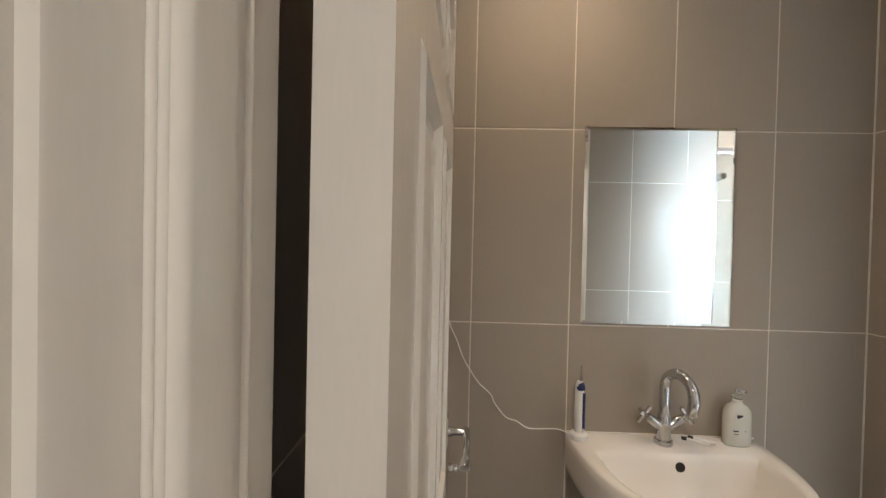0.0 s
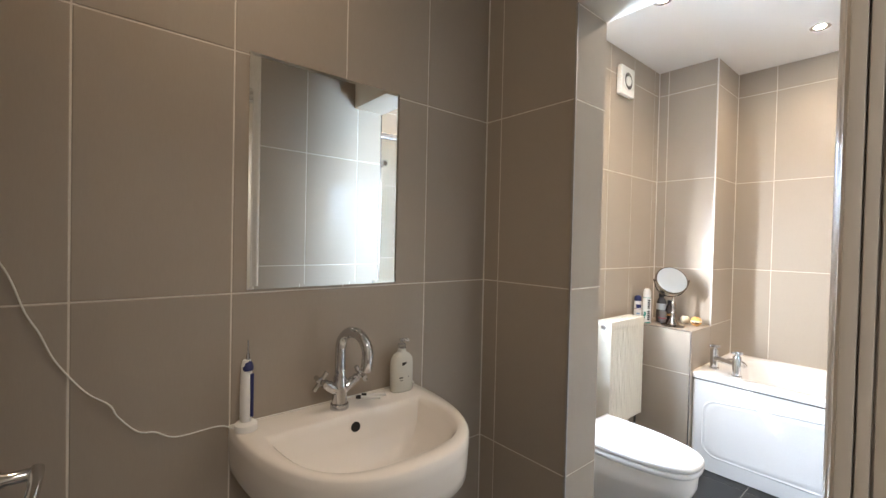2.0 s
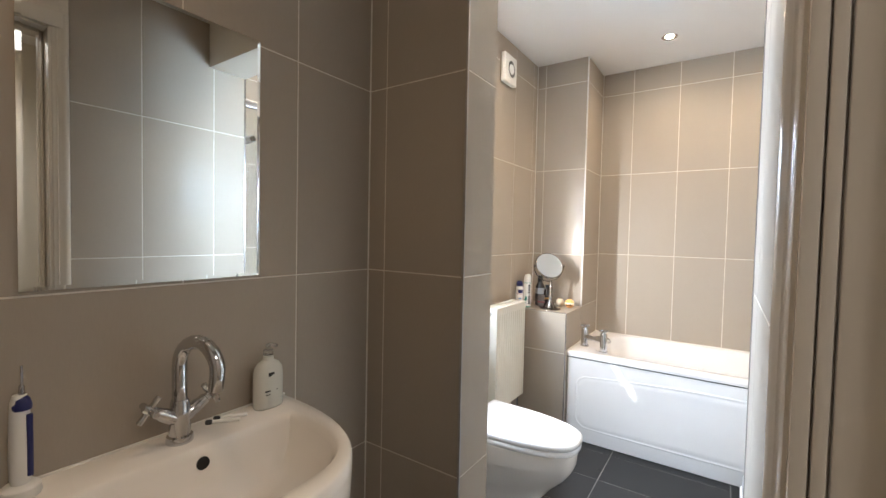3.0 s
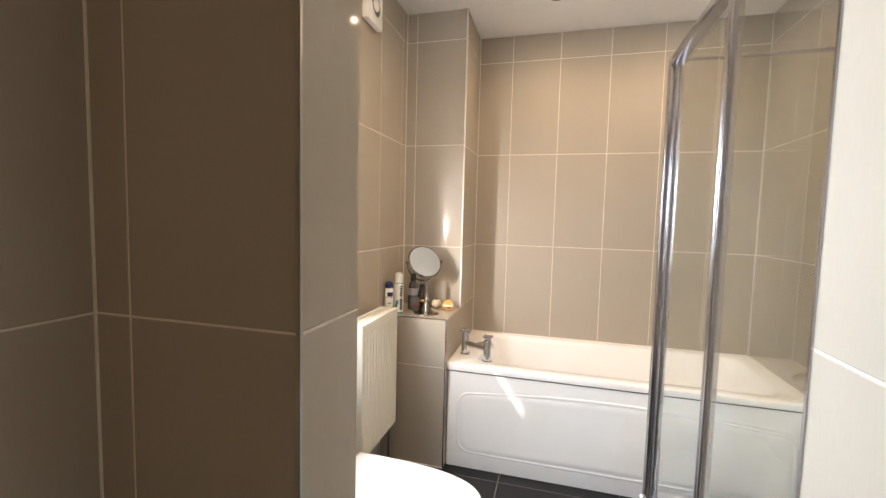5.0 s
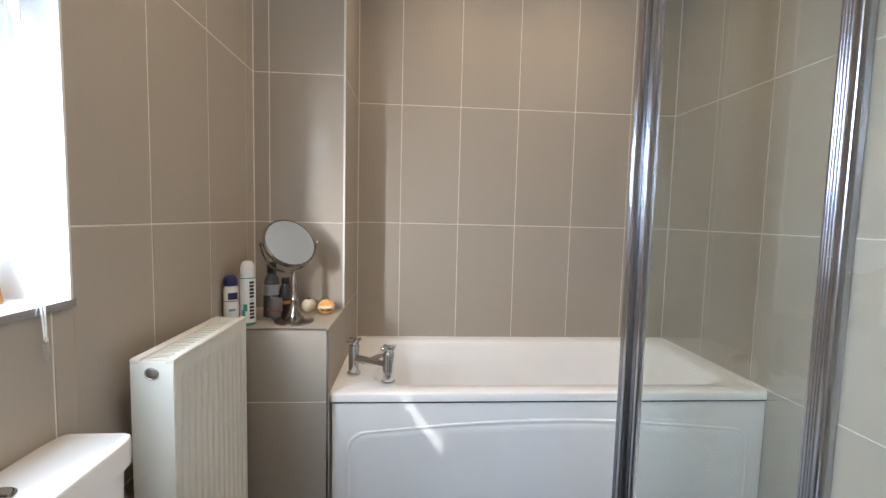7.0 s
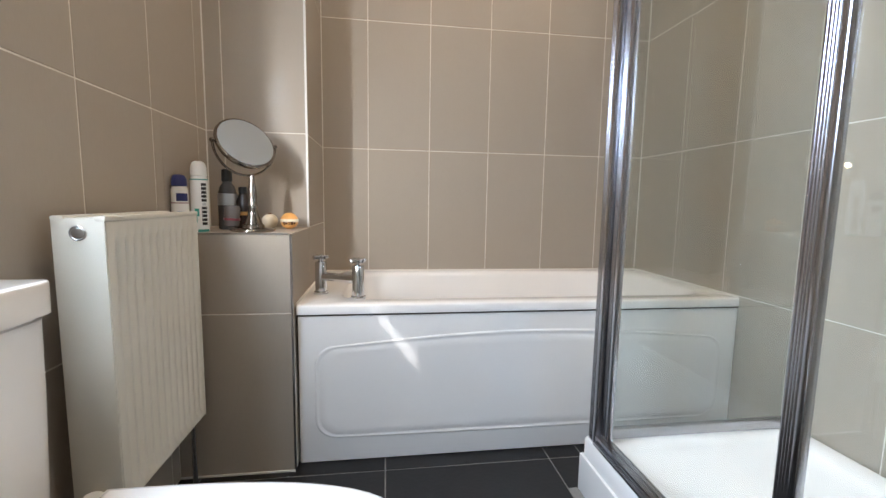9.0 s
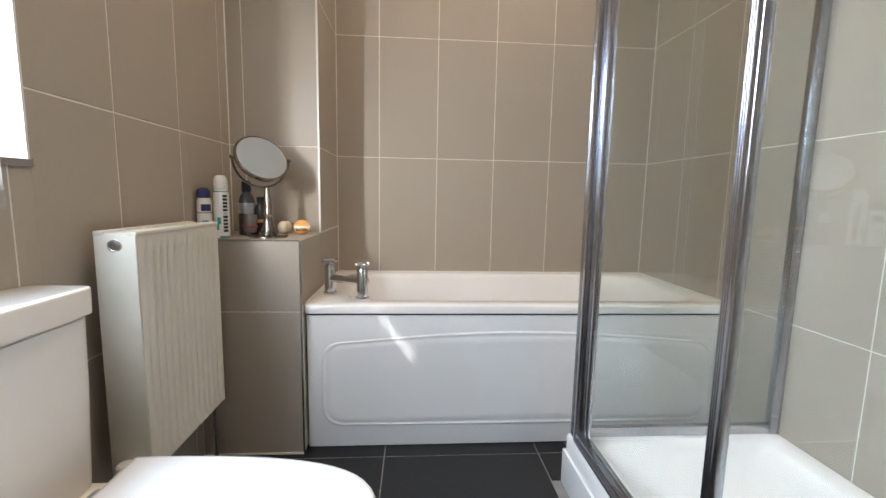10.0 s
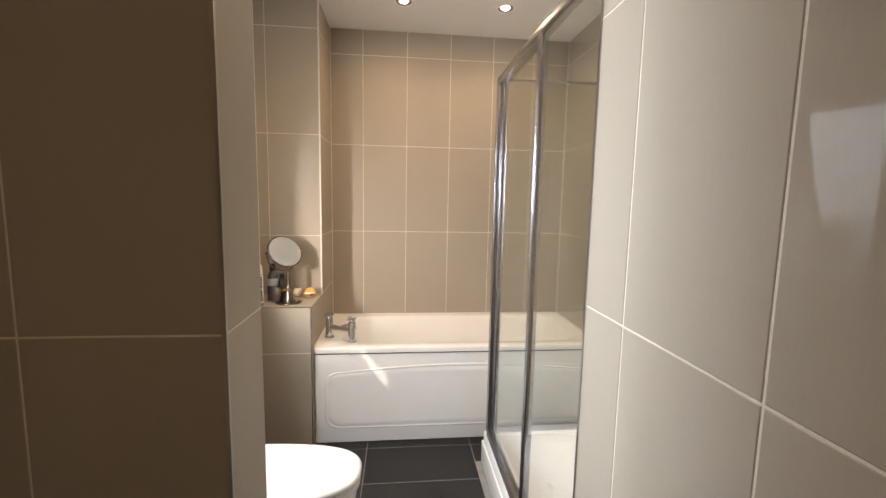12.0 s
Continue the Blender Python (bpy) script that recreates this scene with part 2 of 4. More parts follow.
wall_shower_end = slab("wall_shower_end", GROUT, NIB_X1 - 0.14, NIB_X1 - G, SHOWER_Y - 0.1, HALL_Y, -0.05, CEIL, "tiled end wall of the shower", "wall")
wall_shower = slab("wall_shower", GROUT, NIB_X1 - 0.14, END_X + 0.1, SHOWER_Y - 0.2, SHOWER_Y - G, -0.05, CEIL, "tiled wall along shower and bath", "wall")
wall_end = slab("wall_end", GROUT, END_X + G, END_X + 0.12, SHOWER_Y - 0.2, WINDOW_Y + 0.25, -0.05, CEIL, "tiled wall behind the bath", "wall")
wall_column = slab("wall_column", GROUT, COL_X + G, END_X + G, COL_Y + G, WINDOW_Y, BLOCK_Z, CEIL, "boxed-in tiled corner column above the ledge", "wall")
boxing = slab("boxed_ledge", GROUT, BLOCK_X + G, END_X, COL_Y + G, WINDOW_Y, 0.0, BLOCK_Z - G, "waist-high tiled boxing with a ledge on top", "ledge")
# the window wall, in four pieces round the opening
wall_window = slab("wall_window", GROUT, NIB_X1 - G, WIN_X0, WINDOW_Y + G, WINDOW_Y + 0.28, -0.05, CEIL, "tiled outer wall with the window", "wall")
slab("wall_window_side", GROUT, WIN_X1, END_X + 0.1, WINDOW_Y + G, WINDOW_Y + 0.28, -0.05, CEIL, "tiled outer wall beside the window", "wall")
slab("wall_window_sill", GROUT, WIN_X0, WIN_X1, WINDOW_Y + G, WINDOW_Y + 0.28, -0.05, WIN_Z0 - 0.012, "tiled outer wall below the window", "wall")
slab("wall_window_head", GROUT, WIN_X0, WIN_X1, WINDOW_Y + G, WINDOW_Y + 0.28, WIN_Z1, CEIL, "tiled outer wall above the window", "wall")
ceiling = slab("ceiling", CEILING, NIB_X1 - 0.01, END_X + 0.1, SHOWER_Y - 0.2, WINDOW_Y + 0.28, CEIL, CEIL + 0.1, "smooth white painted bathroom ceiling", "ceiling")
slab("ceiling_entry", CEILING, LEFT_X - 0.1, NIB_X1 - 0.01, HALL_Y, BASIN_Y + 0.28, CEIL, CEIL + 0.1, "white ceiling above the wash basin", "ceiling")
beam = slab("beam", PLASTER, NIB_X0, NIB_X1, DOOR_Y, NIB_Y, BEAM_Z, CEIL, "painted beam over the opening to the bath", "beam", bevel=0.003)
floor = slab("floor", FLOOR_GROUT, LEFT_X - 0.1, END_X + 0.1, HALL_Y, WINDOW_Y + 0.2, -0.06, -0.0015, "floor of large black tiles with grey joints", "floor")
floor_shower = slab("floor_shower", FLOOR_GROUT, NIB_X1 - 0.14, END_X + 0.1, SHOWER_Y - 0.2, HALL_Y, -0.06, -0.0015, "floor under shower and bath", "floor")

# hallway behind the camera
slab("floor_hall", material("hall_carpet", (0.30, 0.25, 0.20), 0.95, vary=0.1, scale=30, grain=0.15, bump=0.3, bump_scale=400), -1.2, 1.7, -1.3, HALL_Y, -0.06, 0.0, "beige carpet in the hallway", "floor")
slab("ceiling_hall", CEILING, -1.2, 1.7, -1.3, HALL_Y, 2.45, 2.55, "white hallway ceiling", "ceiling")
slab("wall_hall_back", PLASTER, -1.2, 1.7, -1.4, -1.3, -0.05, 2.5, "cream painted hallway wall", "wall")
slab("wall_hall_west", PLASTER, -1.3, -1.2, -1.4, HALL_Y, -0.05, 2.5, "cream painted hallway end wall", "wall")
slab("wall_hall_east", PLASTER, 1.36, 1.46, -1.3, SHOWER_Y - 0.2, -0.05, 2.5, "cream painted hallway wall by the shower", "wall")
slab("wall_hall_front", PLASTER, -1.2, LEFT_X - 0.1, HALL_Y, HALL_Y + 0.1, -0.05, 2.5, "cream painted hallway wall by the door", "wall")


# ---- doorway and door ----
frame_ob = thing("door_frame", (0.36, 0.25, 0), "white gloss-painted door frame with moulded architraves", "door frame", kind="structure")
piece("jamb", GLOSS, frame_ob, JAMB_L - 0.025, JAMB_L, HALL_Y - 0.004, DOOR_Y - 0.013, 0, DOOR_TOP + 0.03, bevel=0.002)
piece("jamb", GLOSS, frame_ob, JAMB_R + 0.008, JAMB_R + 0.025, HALL_Y - 0.004, DOOR_Y + 0.002, 0, DOOR_TOP + 0.03)
# the strike side is faced in three boards with shadow grooves between them
for y0, y1, proud in ((HALL_Y - 0.004, 0.2965, 0.0), (0.2990, 0.3095, 0.002), (0.3115, DOOR_Y + 0.0045, 0.003)):
    piece("jamb_facing", GLOSS, frame_ob, JAMB_R - proud, JAMB_R + 0.008, y0, y1, 0, DOOR_TOP + 0.03, bevel=0.0022)
piece("head", GLOSS, frame_ob, JAMB_L, JAMB_R, HALL_Y - 0.004, DOOR_Y + 0.004, DOOR_TOP, DOOR_TOP + 0.03, bevel=0.002)


def door_stop(x, s):
    """An upright stop with two reeds on its face and a rounded nose."""
    prof = [(0.0, 0.250), (0.0, 0.2125)]
    for c in (0.0022, 0.0062):
        prof += [(c - 0.0018 * math.cos(a), 0.2125 - 0.0016 * math.sin(a)) for a in np.linspace(0, math.pi, 7)]
    prof += [(0.0085 + 0.0045 * math.sin(a), 0.217 - 0.0045 * math.cos(a)) for a in np.linspace(0, math.pi / 2, 6)]
    prof += [(0.013, 0.247), (0.011, 0.250)]
    bm = bmesh.new()
    quads(bm, [[(x + s * a, y, z) for a, y in prof] for z in (0, DOOR_TOP - 0.013)], True, True, True)
    part("door_stop", bm, GLOSS, frame_ob, sharp=40)


for x0, x1 in ((JAMB_L, JAMB_L + 0.013), (JAMB_R - 0.013, JAMB_R)):
    door_stop(x0 if x0 == JAMB_L else x1, 1 if x0 == JAMB_L else -1)
    piece("draught_strip", GLOSS, frame_ob, x0 + 0.003, x1 - 0.003, 0.2515, 0.262, 0, DOOR_TOP, bevel=0.003)
piece("door_stop", GLOSS, frame_ob, JAMB_L + 0.013, JAMB_R - 0.013, 0.205, 0.272, DOOR_TOP - 0.013, DOOR_TOP, bevel=0.004)


def architrave(x_in, x_out, y, out):
    """A moulded upright: flat, quirk and rounded outer bead."""
    s = 1 if x_out > x_in else -1
    w = abs(x_out - x_in)
    prof = [(0, 0), (0, 0.008), (0.004, 0.010), (0.2 * w, 0.010), (0.28 * w, 0.013), (0.34 * w, 0.010), (0.62 * w, 0.015),
            (0.72 * w, 0.018), (0.9 * w, 0.018), (w, 0.013), (w, 0)]
    bm = bmesh.new()
    quads(bm, [[(x_in + s * a, y + out * d, z) for a, d in prof] for z in (0, DOOR_TOP + 0.06)], True, True, True)
    part("architrave", bm, GLOSS, frame_ob, sharp=50)


architrave(JAMB_R + 0.006, JAMB_R + 0.055, DOOR_Y, 1)
architrave(JAMB_R + 0.006, JAMB_R + 0.075, HALL_Y, -1)
architrave(JAMB_L - 0.006, JAMB_L - 0.075, HALL_Y, -1)
piece("architrave", GLOSS, frame_ob, JAMB_L - 0.055, JAMB_R + 0.055, DOOR_Y + 0.001, DOOR_Y + 0.016, DOOR_TOP + 0.006, DOOR_TOP + 0.062, bevel=0.004)


def build_door():
    """A six-panel moulded leaf, hinged on the jamb and standing open."""
    door = thing("door_1", (0.040, 0.312, 0.008), "white gloss six-panel door standing open into the bathroom", "door", kind="structure")
    W, H, T = 0.755, 1.98, 0.045
    bm = bmesh.new()
    cols = [(0.11, 0.335), (0.42, 0.645)]
    rows = [(0.20, 0.78), (0.93, 1.577), (1.67, 1.86)]
    us = [0, *[v for c in cols for v in c], W]
    zs = [0, *[v for r in rows for v in r], H]
    for face, nrm in ((0.0, 1), (-T, -1)):
        for i in range(5):
            for j in range(7):
                u0, u1, z0, z1 = us[i], us[i + 1], zs[j], zs[j + 1]
                if i % 2 and j % 2:
                    steps = ((0, 0), (0.008, 0.004), (0.020, -0.007), (0.034, -0.007), (0.055, -0.001))
                    rings = [[(face + nrm * d, u0 + a, z0 + a), (face + nrm * d, u1 - a, z0 + a), (face + nrm * d, u1 - a, z1 - a), (face + nrm * d, u0 + a, z1 - a)] for a, d in steps]
                    quads(bm, rings, True, False, True)
                else:
                    bm.faces.new([bm.verts.new((face, *p)) for p in ((u0, z0), (u1, z0), (u1, z1), (u0, z1))])
    for a, b in (((0, 0), (0, H)), ((0, H), (W, H)), ((W, H), (W, 0)), ((W, 0), (0, 0))):
        bm.faces.new([bm.verts.new(p) for p in ((0, *a), (0, *b), (-T, *b), (-T, *a))])
    bmesh.ops.remove_doubles(bm, verts=bm.verts, dist=0.0004)
    leaf = part("leaf", bm, GLOSS, None, sharp=20)
    leaf.parent = door
    for side in (1, -1):
        f = 0.0 if side > 0 else -T
        bm = bmesh.new()
        box(bm, *sorted((f, f + side * 0.007)), 0.675, 0.715, 0.875, 1.035, 0.002)
        plate = part("handle_plate", bm, CHROME, None, "chrome handle plate")
        plate.parent = door
        bm = bmesh.new()
        turned(bm, (f, 0.695, 1.0), (f + side, 0.695, 1.0), [(0.006, 0.011), (0.012, 0.011), (0.018, 0.008), (0.045, 0.008)], 16)
        tube(bm, spline([(f + side * 0.045, 0.703, 1.0), (f + side * 0.047, 0.67, 0.999), (f + side * 0.046, 0.63, 0.99), (f + side * 0.043, 0.595, 0.972)], 5), 0.008, 12,
             [0.009 - 0.002 * math.sin(i / 15 * math.pi) + 0.002 * (i > 12) for i in range(16)])
        turned(bm, (f, 0.695, 0.92), (f + side, 0.695, 0.92), [(0.006, 0.009), (0.016, 0.009), (0.02, 0.006), (0.026, 0.008), (0.03, 0.004)], 16)
        lever = part("lever_handle", bm, CHROME, None, "chrome lever handle and thumb turn")
        lever.parent = plate
    for z in (0.2, 1.0, 1.75):
        bm = bmesh.new()
        rod(bm, (-T - 0.004, -0.003, z), (-T - 0.004, -0.003, z + 0.09), 0.005, 10)
        h = part("hinge", bm, ALU, None, "steel butt hinge")
        h.parent = door
    door.rotation_euler = (0, 0, radians(-1.6))
    return door


build_door()


# ---- window, blind, sill ----
window = thing("window_1", (1.98, WIN_Y, WIN_Z0), "white plastic window with obscured panes and an open top light", "window", kind="structure")
F0, F1 = WIN_Y, WIN_Y + 0.065
MUL = 1.865
for x0, x1, deep in ((WIN_X0, WIN_X0 + 0.055, F1), (WIN_X1 - 0.055, WIN_X1, F1), (MUL - 0.03, MUL + 0.042, F0 + 0.028)):
    piece("window_frame", PVC, window, x0, x1, F0, deep, WIN_Z0, WIN_Z1, bevel=0.004)
for x0, x1 in ((WIN_X0 + 0.055, MUL - 0.03), (MUL + 0.03, WIN_X1 - 0.055)):
    for z0, z1 in ((WIN_Z0, WIN_Z0 + 0.055), (1.700, 1.732), (WIN_Z1 - 0.055, WIN_Z1)):
        piece("window_frame", PVC, window, x0, x1, F0, F1, z0, z1, bevel=0.004)
    # lower light: sash with gasket and pane
    a0, a1, b0, b1 = x0 + 0.002, x1 - 0.002, WIN_Z0 + 0.057, 1.698
    sash = piece("sash_stile", PVC, window, a0, a0 + 0.045, F0 - 0.012, F1 - 0.01, b0, b1, bevel=0.006)
    piece("sash_stile", PVC, window, a1 - 0.045, a1, F0 - 0.012, F1 - 0.01, b0, b1, bevel=0.006)
    piece("sash_rail", PVC, window, a0 + 0.045, a1 - 0.045, F0 - 0.012, F1 - 0.01, b0, b0 + 0.045, bevel=0.006)
    piece("sash_rail", PVC, window, a0 + 0.045, a1 - 0.045, F0 - 0.012, F1 - 0.01, b1 - 0.045, b1, bevel=0.006)
    piece("gasket", RUBBER, window, a1 - 0.009, a1 + 0.001, F0 - 0.0135, F0 - 0.0125, b0, b1)
    piece("pane", FROST, window, a0 + 0.04, a1 - 0.04, F0 + 0.02, F0 + 0.026, b0 + 0.04, b1 - 0.04)
    low = 1.738 if x1 < MUL else 1.864
    piece("pane", FROST, window, x0 + 0.03, x1 - 0.03, F0 + 0.05, F0 + 0.056, low + 0.03, WIN_Z1 - 0.04)
    for s0, s1, t0, t1 in ((x0, x0 + 0.04, low, WIN_Z1 - 0.02), (x1 - 0.04, x1, low, WIN_Z1 - 0.02), (x0 + 0.04, x1 - 0.04, low, low + 0.04), (x0 + 0.04, x1 - 0.04, WIN_Z1 - 0.058, WIN_Z1 - 0.02)):
        piece("top_sash", PVC, window, s0, s1, F0 + 0.03, F1 + 0.01, t0, t1, bevel=0.005)
piece("window_sill", REVEAL, window, WIN_X0, WIN_X1, WINDOW_Y - 0.002, WIN_Y + 0.01, WIN_Z0 - 0.011, WIN_Z0 + 0.001, bevel=0.0015)
piece("sill_trim", ALU, window, WIN_X0, WIN_X1 + 0.003, WINDOW_Y - 0.004, WINDOW_Y - 0.0025, WIN_Z0 - 0.013, WIN_Z0 + 0.0015)
for x0, x1 in ((WIN_X0, WIN_X0 + 0.006), (WIN_X1 - 0.006, WIN_X1)):
    piece("reveal", REVEAL, window, x0, x1, WINDOW_Y - 0.001, WIN_Y, WIN_Z0 + 0.001, WIN_Z1 - 0.001)
piece("reveal", REVEAL, window, WIN_X0 + 0.006, WIN_X1 - 0.006, WINDOW_Y - 0.001, WIN_Y, WIN_Z1 - 0.006, WIN_Z1 - 0.0005)

blind = thing("roller_blind", (1.98, 1.62, 2.1), "white roller blind half rolled up, with a bead cord", "blind")
bm = bmesh.new()
rod(bm, (WIN_X0 + 0.03, 1.63, 2.10), (WIN_X1 - 0.03, 1.63, 2.10), 0.024, 20)
part("roller", bm, FABRIC, blind)
piece("fabric", FABRIC, blind, WIN_X0 + 0.04, WIN_X1 - 0.05, 1.652, 1.654, 1.87, 2.10)
piece("bottom_bar", WHITEP, blind, WIN_X0 + 0.04, WIN_X1 - 0.05, 1.646, 1.66, 1.852, 1.872, bevel=0.003)
bm = bmesh.new()
cord_x = 2.272
tube(bm, spline([(cord_x, 1.615, 2.10), (cord_x + 0.002, 1.612, 1.8), (cord_x - 0.004, 1.606, 1.5), (cord_x - 0.016, 1.585, 1.2), (cord_x - 0.03, 1.567, 1.03), (cord_x - 0.032, 1.565, 0.975)], 6), 0.0016, 6)
tube(bm, spline([(cord_x - 0.004, 1.635, 2.10), (cord_x - 0.006, 1.63, 1.8), (cord_x - 0.014, 1.618, 1.5), (cord_x - 0.024, 1.59, 1.2), (cord_x - 0.034, 1.569, 1.03), (cord_x - 0.034, 1.566, 0.98)], 6), 0.0016, 6)
part("bead_cord", bm, WHITEP, blind)
bm = bmesh.new()
turned(bm, (cord_x - 0.033, 1.565, 0.985), (cord_x - 0.033, 1.565, 0.94), [(0, 0.003), (0.01, 0.005), (0.03, 0.005), (0.045, 0.002)], 12)
part("cord_weight", bm, BOTTLE, blind)


# ---- wash basin and what stands on it ----
def dee(cx, half, y_back, depth, z, power=2.7, n=28, back=8):
    """A ring that is straight along the wall and round in front."""
    ring = []
    for t in np.linspace(0, math.pi, n):
        c, s = math.cos(t), math.sin(t)
        ring.append((cx + half * math.copysign(abs(c) ** (2 / power), c), y_back - depth * abs(s) ** (2 / power), z))
    for k in range(1, back + 1):
        f = k / (back + 1)
        ring.append((cx - half + 2 * half * f, y_back, z))
    return ring


def lens(cx, cy, hx, hy, z, power=2.5, n=36):
    """A ring between an oval and a rectangle."""
    ring = []
    for t in np.linspace(0, 2 * math.pi, n, endpoint=False):
        c, s = math.cos(t), math.sin(t)
        ring.append((cx + hx * math.copysign(abs(c) ** (2 / power), c), cy + hy * math.copysign(abs(s) ** (2 / power), s), z))
    return ring


BX, BZ, BB = 0.709, 0.845, BASIN_Y - 0.002
basin = thing("wash_basin", (BX, BB, 0), "white ceramic wash basin on a pedestal against the tiles", "basin")
bm = bmesh.new()
rings = [dee(BX, 0.155, BB, 0.24, 0.60, 2.2), dee(BX, 0.215, BB, 0.33, 0.655, 2.3), dee(BX, 0.262, BB, 0.408, 0.705, 2.45), dee(BX, 0.280, BB, 0.436, 0.735, 2.6),
         dee(BX, 0.283, BB, 0.440, 0.76, 2.55), dee(BX, 0.285, BB, 0.443, 0.815, 2.55), dee(BX, 0.284, BB, 0.442, BZ - 0.006, 2.55), dee(BX, 0.279, BB, 0.437, BZ, 2.55)]
inner = BB - 0.105
rings += [dee(BX, 0.234, inner, 0.293, BZ, 3.0), dee(BX, 0.227, inner - 0.005, 0.283, BZ - 0.005, 3.0), dee(BX, 0.220, inner - 0.011, 0.272, BZ - 0.02, 2.9),
          dee(BX, 0.208, inner - 0.022, 0.248, BZ - 0.07, 2.6), dee(BX, 0.175, inner - 0.040, 0.205, BZ - 0.115, 2.5), dee(BX, 0.10, inner - 0.075, 0.125, BZ - 0.138, 2.2),
          dee(BX, 0.02, inner - 0.12, 0.04, BZ - 0.142, 2.0)]
quads(bm, rings, True, True, True)
part("bowl", bm, CERAMIC, basin, sharp=60)
# the overflow is a solid disc, the shade inside it painted black
bm = bmesh.new()
turned(bm, (BX + 0.005, inner - 0.0135, BZ - 0.036), (BX + 0.005, inner - 0.03, BZ - 0.034), [(0.0, 0.0135), (0.0022, 0.0135), (0.0024, 0.011)], 24)
part("overflow_hole", bm, DARK, basin, "dark round overflow hole")
bm = bmesh.new()
turned(bm, (BX, inner - 0.14, BZ - 0.1445), (BX, inner - 0.14, BZ - 0.12), [(0, 0.03), (0.006, 0.03), (0.008, 0.024), (0.005, 0.020), (0.011, 0.012)], 24)
part("waste_plug", bm, CHROME, basin, "chrome basin waste")
bm = bmesh.new()
quads(bm, [dee(BX, h, BB, d, z, 2.2) for z, h, d in ((0, 0.115, 0.20), (0.05, 0.10, 0.185), (0.3, 0.085, 0.165), (0.5, 0.10, 0.18), (0.6, 0.125, 0.205))], True, True, True)
part("pedestal", bm, CERAMIC, basin, sharp=60)
bm = bmesh.new()
box(bm, BX - 0.285, BX + 0.285, BB - 0.004, BB + 0.0015, BZ - 0.002, BZ + 0.004, 0.0015)
part("sealant_bead", bm, SEALANT, basin)

TX, TY = 0.697, BB - 0.055
tap = thing("basin_mixer_tap", (TX, TY, BZ), "chrome swan-neck mixer tap with two cross handles", "tap")
bm = bmesh.new()
turned(bm, (TX, TY, BZ), (TX, TY, BZ + 0.1), [(0, 0.026), (0.006, 0.027), (0.014, 0.025), (0.017, 0.021), (0.05, 0.020), (0.085, 0.0185), (0.092, 0.016)], 24)
part("body", bm, CHROME, tap)
bm = bmesh.new()
top = BZ + 0.172
path = [(TX, TY, BZ + 0.088), (TX, TY, BZ + 0.14)]
for a in np.linspace(0, 1.08 * math.pi, 14):
    path.append((TX + 0.012 * (1 - math.cos(a)), TY - 0.055 * (1 - math.cos(a)), top - 0.005 + 0.055 * math.sin(a)))
last = path[-1]
path.append((last[0] - 0.001, last[1] + 0.004, last[2] - 0.025))
tube(bm, path, 0.0148, 18)
part("spout", bm, CHROME, tap)
for s in (-1, 1):
    bm = bmesh.new()
    d = Vector((s * 0.80, -0.12, 0.58)).normalized()
    p = Vector((TX, TY, BZ + 0.045))
    turned(bm, p, p + d, [(0.0, 0.014), (0.045, 0.014), (0.05, 0.012), (0.062, 0.012), (0.064, 0.009), (0.085, 0.009), (0.09, 0.006)], 18)
    u = d.orthogonal().normalized()
    v = d.cross(u)
    c = p + d * 0.076
    for w in ((u + v).normalized(), (u - v).normalized()):
        turned(bm, c - w * 0.03, c + w * 0.03, [(0, 0.005), (0.002, 0.0068), (0.024, 0.0058), (0.036, 0.0058), (0.058, 0.0068), (0.06, 0.005)], 12)
    part("cross_handle", bm, CHROME, tap)

TBX, TBY = 0.453, BB - 0.042
brush = thing("electric_toothbrush", (TBX, TBY, BZ), "white and navy electric toothbrush handle standing on its charger", "toothbrush")
bm = bmesh.new()
turned(bm, (TBX, TBY, BZ), (TBX, TBY, BZ + 1), [(0, 0.026), (0.003, 0.0275), (0.016, 0.026), (0.02, 0.022), (0.022, 0.012), (0.028, 0.008)], 24)
part("charger_base", bm, WHITEP, brush)
bm = bmesh.new()
turned(bm, (TBX, TBY, BZ + 0.021), (TBX, TBY, BZ + 1), [(0, 0.0125), (0.01, 0.0145), (0.06, 0.0145), (0.11, 0.0135), (0.14, 0.0125), (0.152, 0.009)], 20)
part("handle", bm, WHITEP, brush)
bm = bmesh.new()
tube(bm, [(TBX + 0.010, TBY - 0.0115, BZ + z) for z in (0.035, 0.09, 0.14)], 0.0045, 10)
turned(bm, (TBX + 0.002, TBY - 0.002, BZ + 0.148), (TBX + 0.002, TBY - 0.002, BZ + 1), [(0, 0.0132), (0.008, 0.0138), (0.018, 0.011), (0.024, 0.006)], 18)
part("grip", bm, NAVY, brush, "navy rubber grip")
bm = bmesh.new()
turned(bm, (TBX + 0.003, TBY, BZ + 0.165), (TBX + 0.003, TBY, BZ + 1), [(0, 0.005), (0.022, 0.004), (0.024, 0.0022), (0.056, 0.0018), (0.057, 0.001)], 10)
part("drive_shaft", bm, ALU, brush, "bare metal drive shaft")
bm = bmesh.new()
wy = BASIN_Y - 0.004
tube(bm, spline([(TBX - 0.024, TBY, BZ + 0.008), (0.40, wy - 0.01, BZ + 0.012), (0.33, wy, BZ + 0.006), (0.300, wy, 0.856), (0.272, wy, 0.874), (0.240, wy, 0.884), (0.205, wy, 0.925), (0.190, wy, 0.955), (0.150, wy, 0.992),
                 (0.105, wy, 1.062), (0.082, wy, 1.120), (0.061, wy, 1.165), (0.03, wy, 1.255), (-0.03, wy, 1.34)], 6), 0.0017, 8)
part("power_cord", bm, WHITEP, brush, "thin white power cord up the wall")

